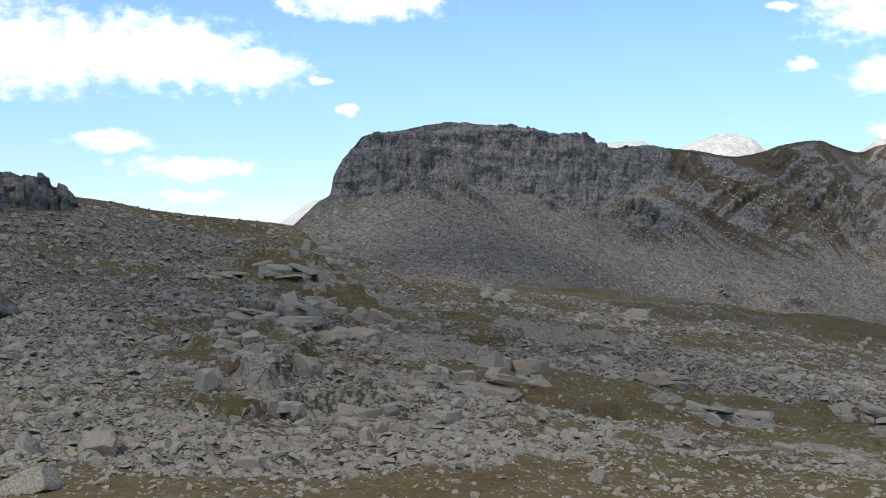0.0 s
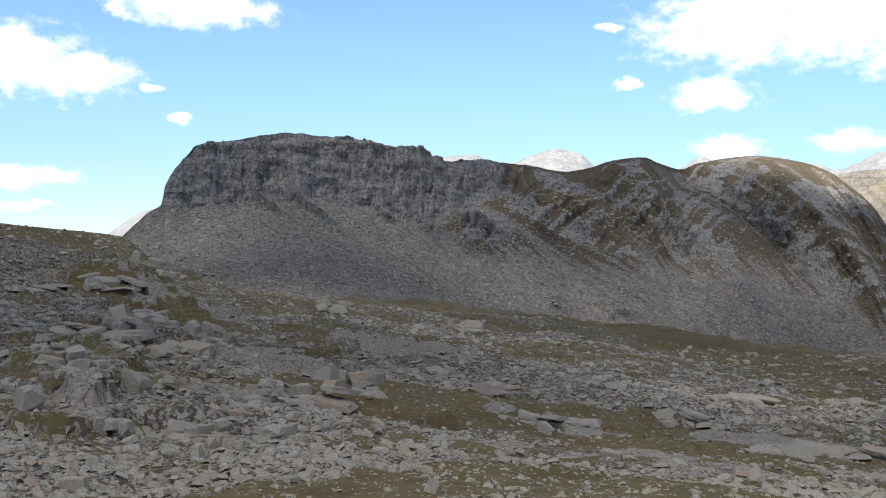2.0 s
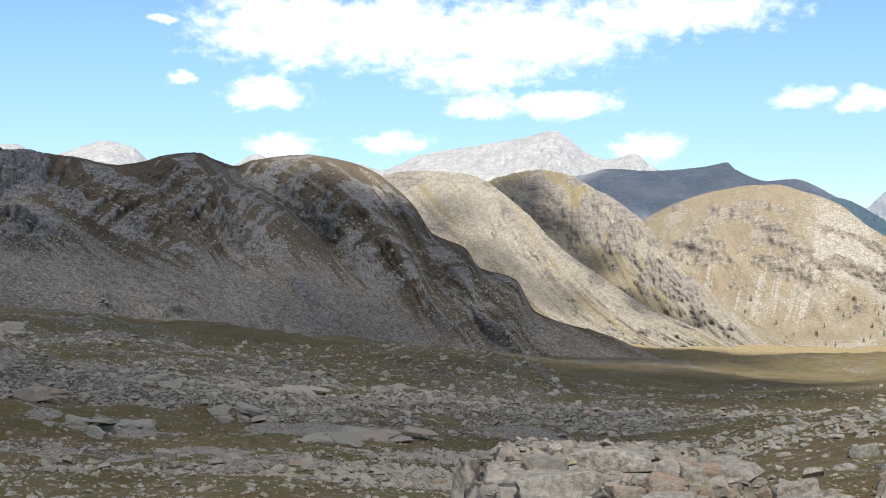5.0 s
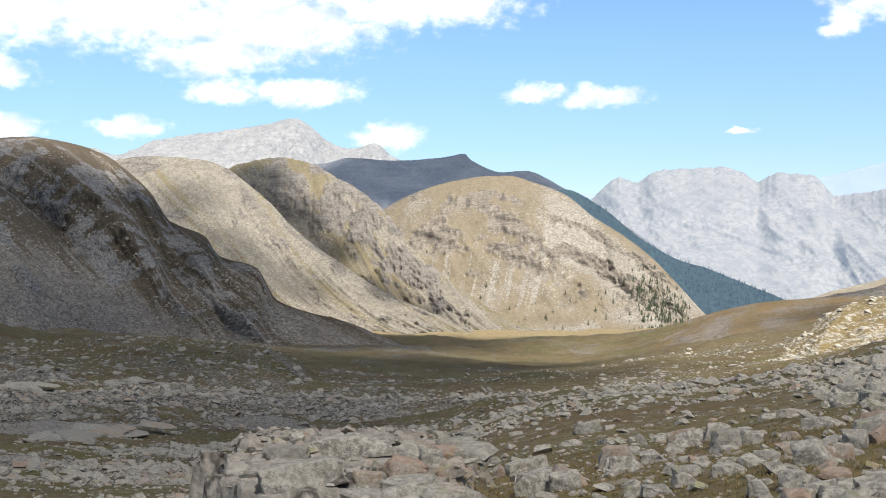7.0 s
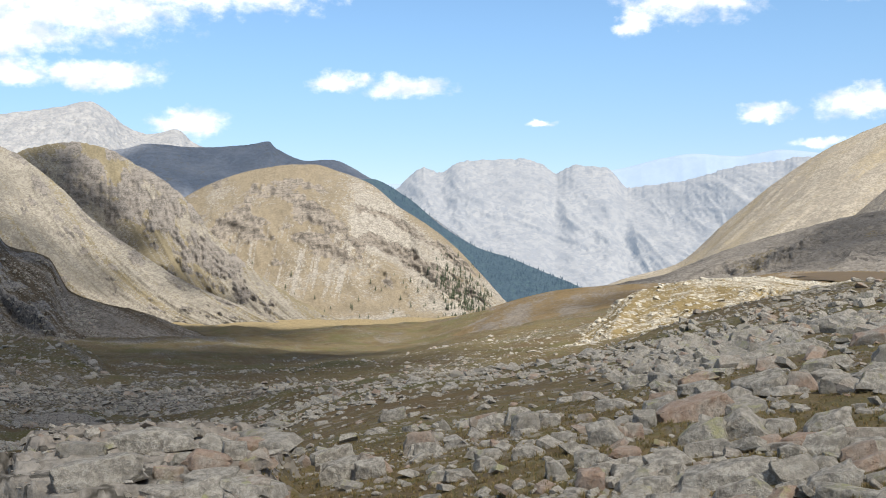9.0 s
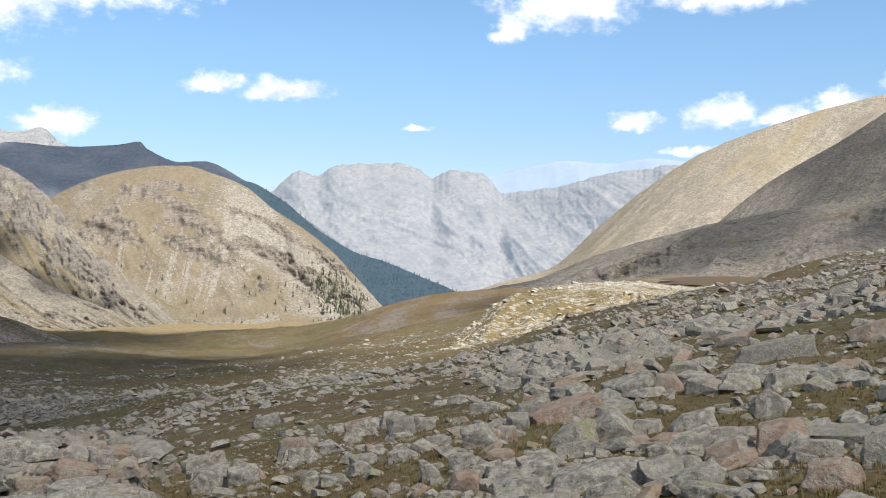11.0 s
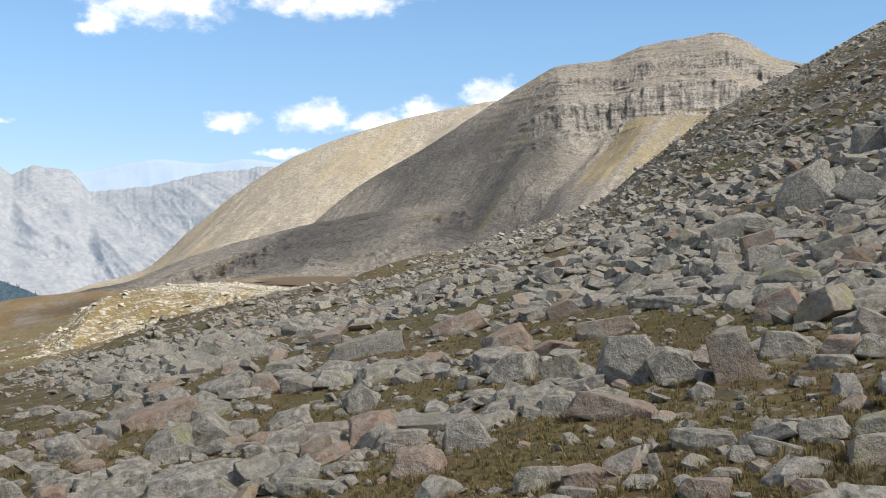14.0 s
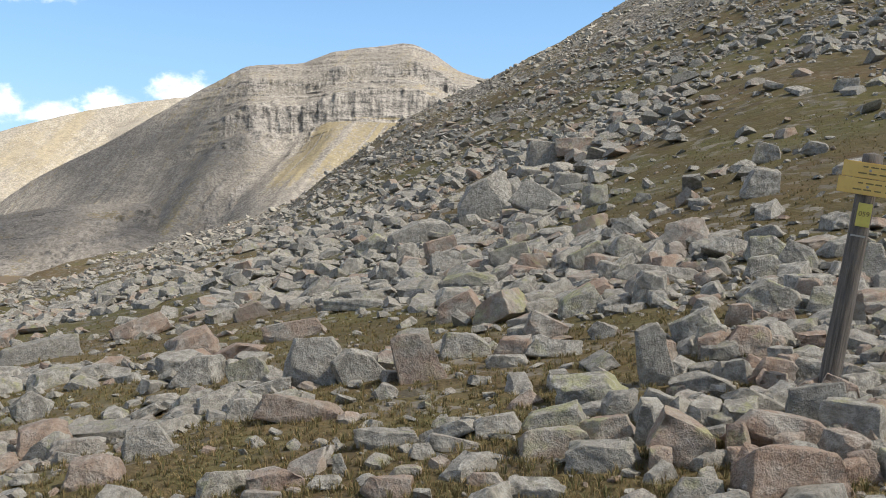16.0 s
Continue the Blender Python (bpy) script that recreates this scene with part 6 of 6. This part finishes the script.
def signpost(bearing, r, lean):
    ob = new("signpost")
    a = radians(bearing)
    right, ahead, up = Vector((math.cos(a), -math.sin(a), 0)), Vector((math.sin(a), math.cos(a), 0)), Vector((0, 0, 1))
    axis = up * math.cos(radians(lean)) + right * math.sin(radians(lean))
    side = right * math.cos(radians(lean)) - up * math.sin(radians(lean))
    at = heading(bearing) * r
    at.z = EYE + r * math.tan(radians(-6.5))
    ob.matrix_world = Matrix.Translation(at) @ Matrix((side, ahead, axis)).transposed().to_4x4()
    part("post", post_mesh(0.072, 1.68), ob, Matrix(), "round weathered grey wooden post")
    for z, x in ((1.56, 0.065), (1.445, 0.05)):
        panel = part("sign_panel", box("sign_panel", (0.5, 0.022, 0.111), PANEL), ob, pose(x, -0.085, z, 0, 0, 0), "yellow direction panel with dark lettering")
        for line, (start, width) in enumerate(((-0.13, 0.3), (-0.15, 0.34))):
            for k in range(5):
                w_bar = width / 5 * (0.55 + 0.3 * ((k * 7 + line * 3) % 4) / 3)
                part("lettering", box("lettering", (w_bar, 0.003, 0.009), INK, 0), panel, pose(start + width * (k + 0.5) / 5, -0.0125, 0.024 - 0.046 * line))
        part("bolt", box("bolt", (0.018, 0.01, 0.018), METAL, 0.004), panel, pose(-x, -0.014, 0.0))
    plate = part("number_plate", box("number_plate", (0.095, 0.006, 0.165), PLATE, 0.002), ob, pose(0.012, -0.078, 1.25), "small pale yellow number plate")
    text = bpy.data.curves.new("numerals", "FONT")
    text.body, text.size, text.align_x, text.align_y, text.extrude = "059", 0.05, "CENTER", "CENTER", 0.001
    text.materials.append(INK)
    part("numerals", text, plate, pose(0, -0.005, 0.005, 90, 0, 0))
    part("white_band", box("white_band", (0.1, 0.004, 0.012), METAL, 0), ob, pose(0.0, -0.071, 1.1), "faded pale paint mark")
    return tagged(ob, "leaning weathered wooden signpost with two yellow panels among stones", "signpost")


signpost(119.57, 8.2, 9.8)

# ------------------------------------------------------------------ plants
STRAW = surface("dry_grass", lambda n, p: (n.feed(p.inputs["Base Color"], n.mix(n.add("ShaderNodeNewGeometry").outputs["Random Per Island"], (0.11, 0.115, 0.04), (0.32, 0.22, 0.1))), n.feed(p.inputs["Roughness"], 0.8)))


def tuft_mesh(seed):
    rnd = random.Random(seed)
    bm = bmesh.new()
    for _ in range(16):
        t, lean = rnd.uniform(0, 6.283), rnd.uniform(0.1, 0.9)
        h, w_blade = rnd.uniform(0.5, 1.0), 0.045
        d, s_ = Vector((math.cos(t), math.sin(t), 0)), Vector((-math.sin(t), math.cos(t), 0))
        root = d * rnd.uniform(0, 0.35)
        mid = root + d * lean * 0.35 * h + Vector((0, 0, h * 0.6))
        top = root + d * lean * 0.9 * h + Vector((0, 0, h * (1 - 0.3 * lean)))
        v = [bm.verts.new(c) for c in (root - s_ * w_blade, root + s_ * w_blade, mid + s_ * w_blade * 0.7, mid - s_ * w_blade * 0.7, top)]
        bm.faces.new((v[0], v[1], v[2]))
        bm.faces.new((v[0], v[2], v[3]))
        bm.faces.new((v[3], v[2], v[4]))
    me = bpy.data.meshes.new("tuft")
    bm.to_mesh(me)
    bm.free()
    return me


TUFTS = [tuft_mesh(i) for i in range(6)]
grass_rng = np.random.default_rng(31)
ga, gr = grass_rng.uniform(46, 127, 40000), 5 * (34 / 5) ** grass_rng.random(40000) ** 1.2
gx, gy = gr * np.sin(np.radians(ga)), gr * np.cos(np.radians(ga))
keep = grass_rng.random(40000) < 1 - ramp(stony(gx, gy, gr, ga), 0.35, 0.85)
ga, gr, gx, gy = ga[keep], gr[keep], gx[keep], gy[keep]
islands("grass_tufts", "dry straw and olive grass tufts between the stones", np.stack([gx, gy, on_ground(ga, gr) - 0.01], -1), grass_rng.uniform(0.03, 0.09, len(ga)), 32, TUFTS, flat=1.0, category="grass", tumble=0.1, material=STRAW)

LARCH = surface("larch_green", lambda n, p: (n.feed(p.inputs["Base Color"], n.mix(n.add("ShaderNodeNewGeometry").outputs["Random Per Island"], (0.035, 0.05, 0.03), (0.075, 0.09, 0.05))), n.feed(p.inputs["Roughness"], 0.9)))


def larch_mesh(seed):
    """A small conifer, 1 unit tall: a trunk and ragged whorls of boughs."""
    rnd = random.Random(seed)
    bm = bmesh.new()
    bmesh.ops.create_cone(bm, segments=5, radius1=0.035, radius2=0.01, depth=0.9, matrix=Matrix.Translation((0, 0, 0.42)))
    for j in range(8):
        z = 0.16 + 0.1 * j
        reach = 0.27 * (1 - j / 8.6) * rnd.uniform(0.8, 1.15)
        for i in range(6):
            t = i * 1.047 + j * 0.5 + rnd.uniform(-0.3, 0.3)
            k = reach * rnd.uniform(0.6, 1.1)
            d, s_ = Vector((math.cos(t), math.sin(t), 0)), Vector((-math.sin(t), math.cos(t), 0))
            v = [bm.verts.new(c) for c in (Vector((0, 0, z + 0.08)), d * k * 0.6 + s_ * k * 0.4 + Vector((0, 0, z)), d * k + Vector((0, 0, z - 0.05)), d * k * 0.6 - s_ * k * 0.4 + Vector((0, 0, z)))]
            bm.faces.new(v[:3])
            bm.faces.new((v[0], v[2], v[3]))
    bmesh.ops.triangulate(bm, faces=list(bm.faces))
    me = bpy.data.meshes.new("larch")
    bm.to_mesh(me)
    bm.free()
    return me


LARCHES = [larch_mesh(i) for i in range(5)]
wood_rng = np.random.default_rng(41)
ta, ts = wood_rng.normal(56.9, 0.9, 420), np.clip(wood_rng.normal(0.45, 0.2, 420), 0.05, 0.97)
ta, ts = np.append(ta, wood_rng.uniform(44, 59, 60)), np.append(ts, wood_rng.uniform(0.02, 0.5, 60))
islands("hillside_larches", "small dark larch trees scattered over the golden hill", on_mountain("round_hill", ta, ts), wood_rng.uniform(3, 7.5, len(ta)), 42, LARCHES, flat=1.0, category="trees", tumble=0.03, material=LARCH)
# these trees take the spur's colour with its painted haze
ta, ts = wood_rng.uniform(53, 64, 2600), wood_rng.uniform(0.3, 1.0, 2600)
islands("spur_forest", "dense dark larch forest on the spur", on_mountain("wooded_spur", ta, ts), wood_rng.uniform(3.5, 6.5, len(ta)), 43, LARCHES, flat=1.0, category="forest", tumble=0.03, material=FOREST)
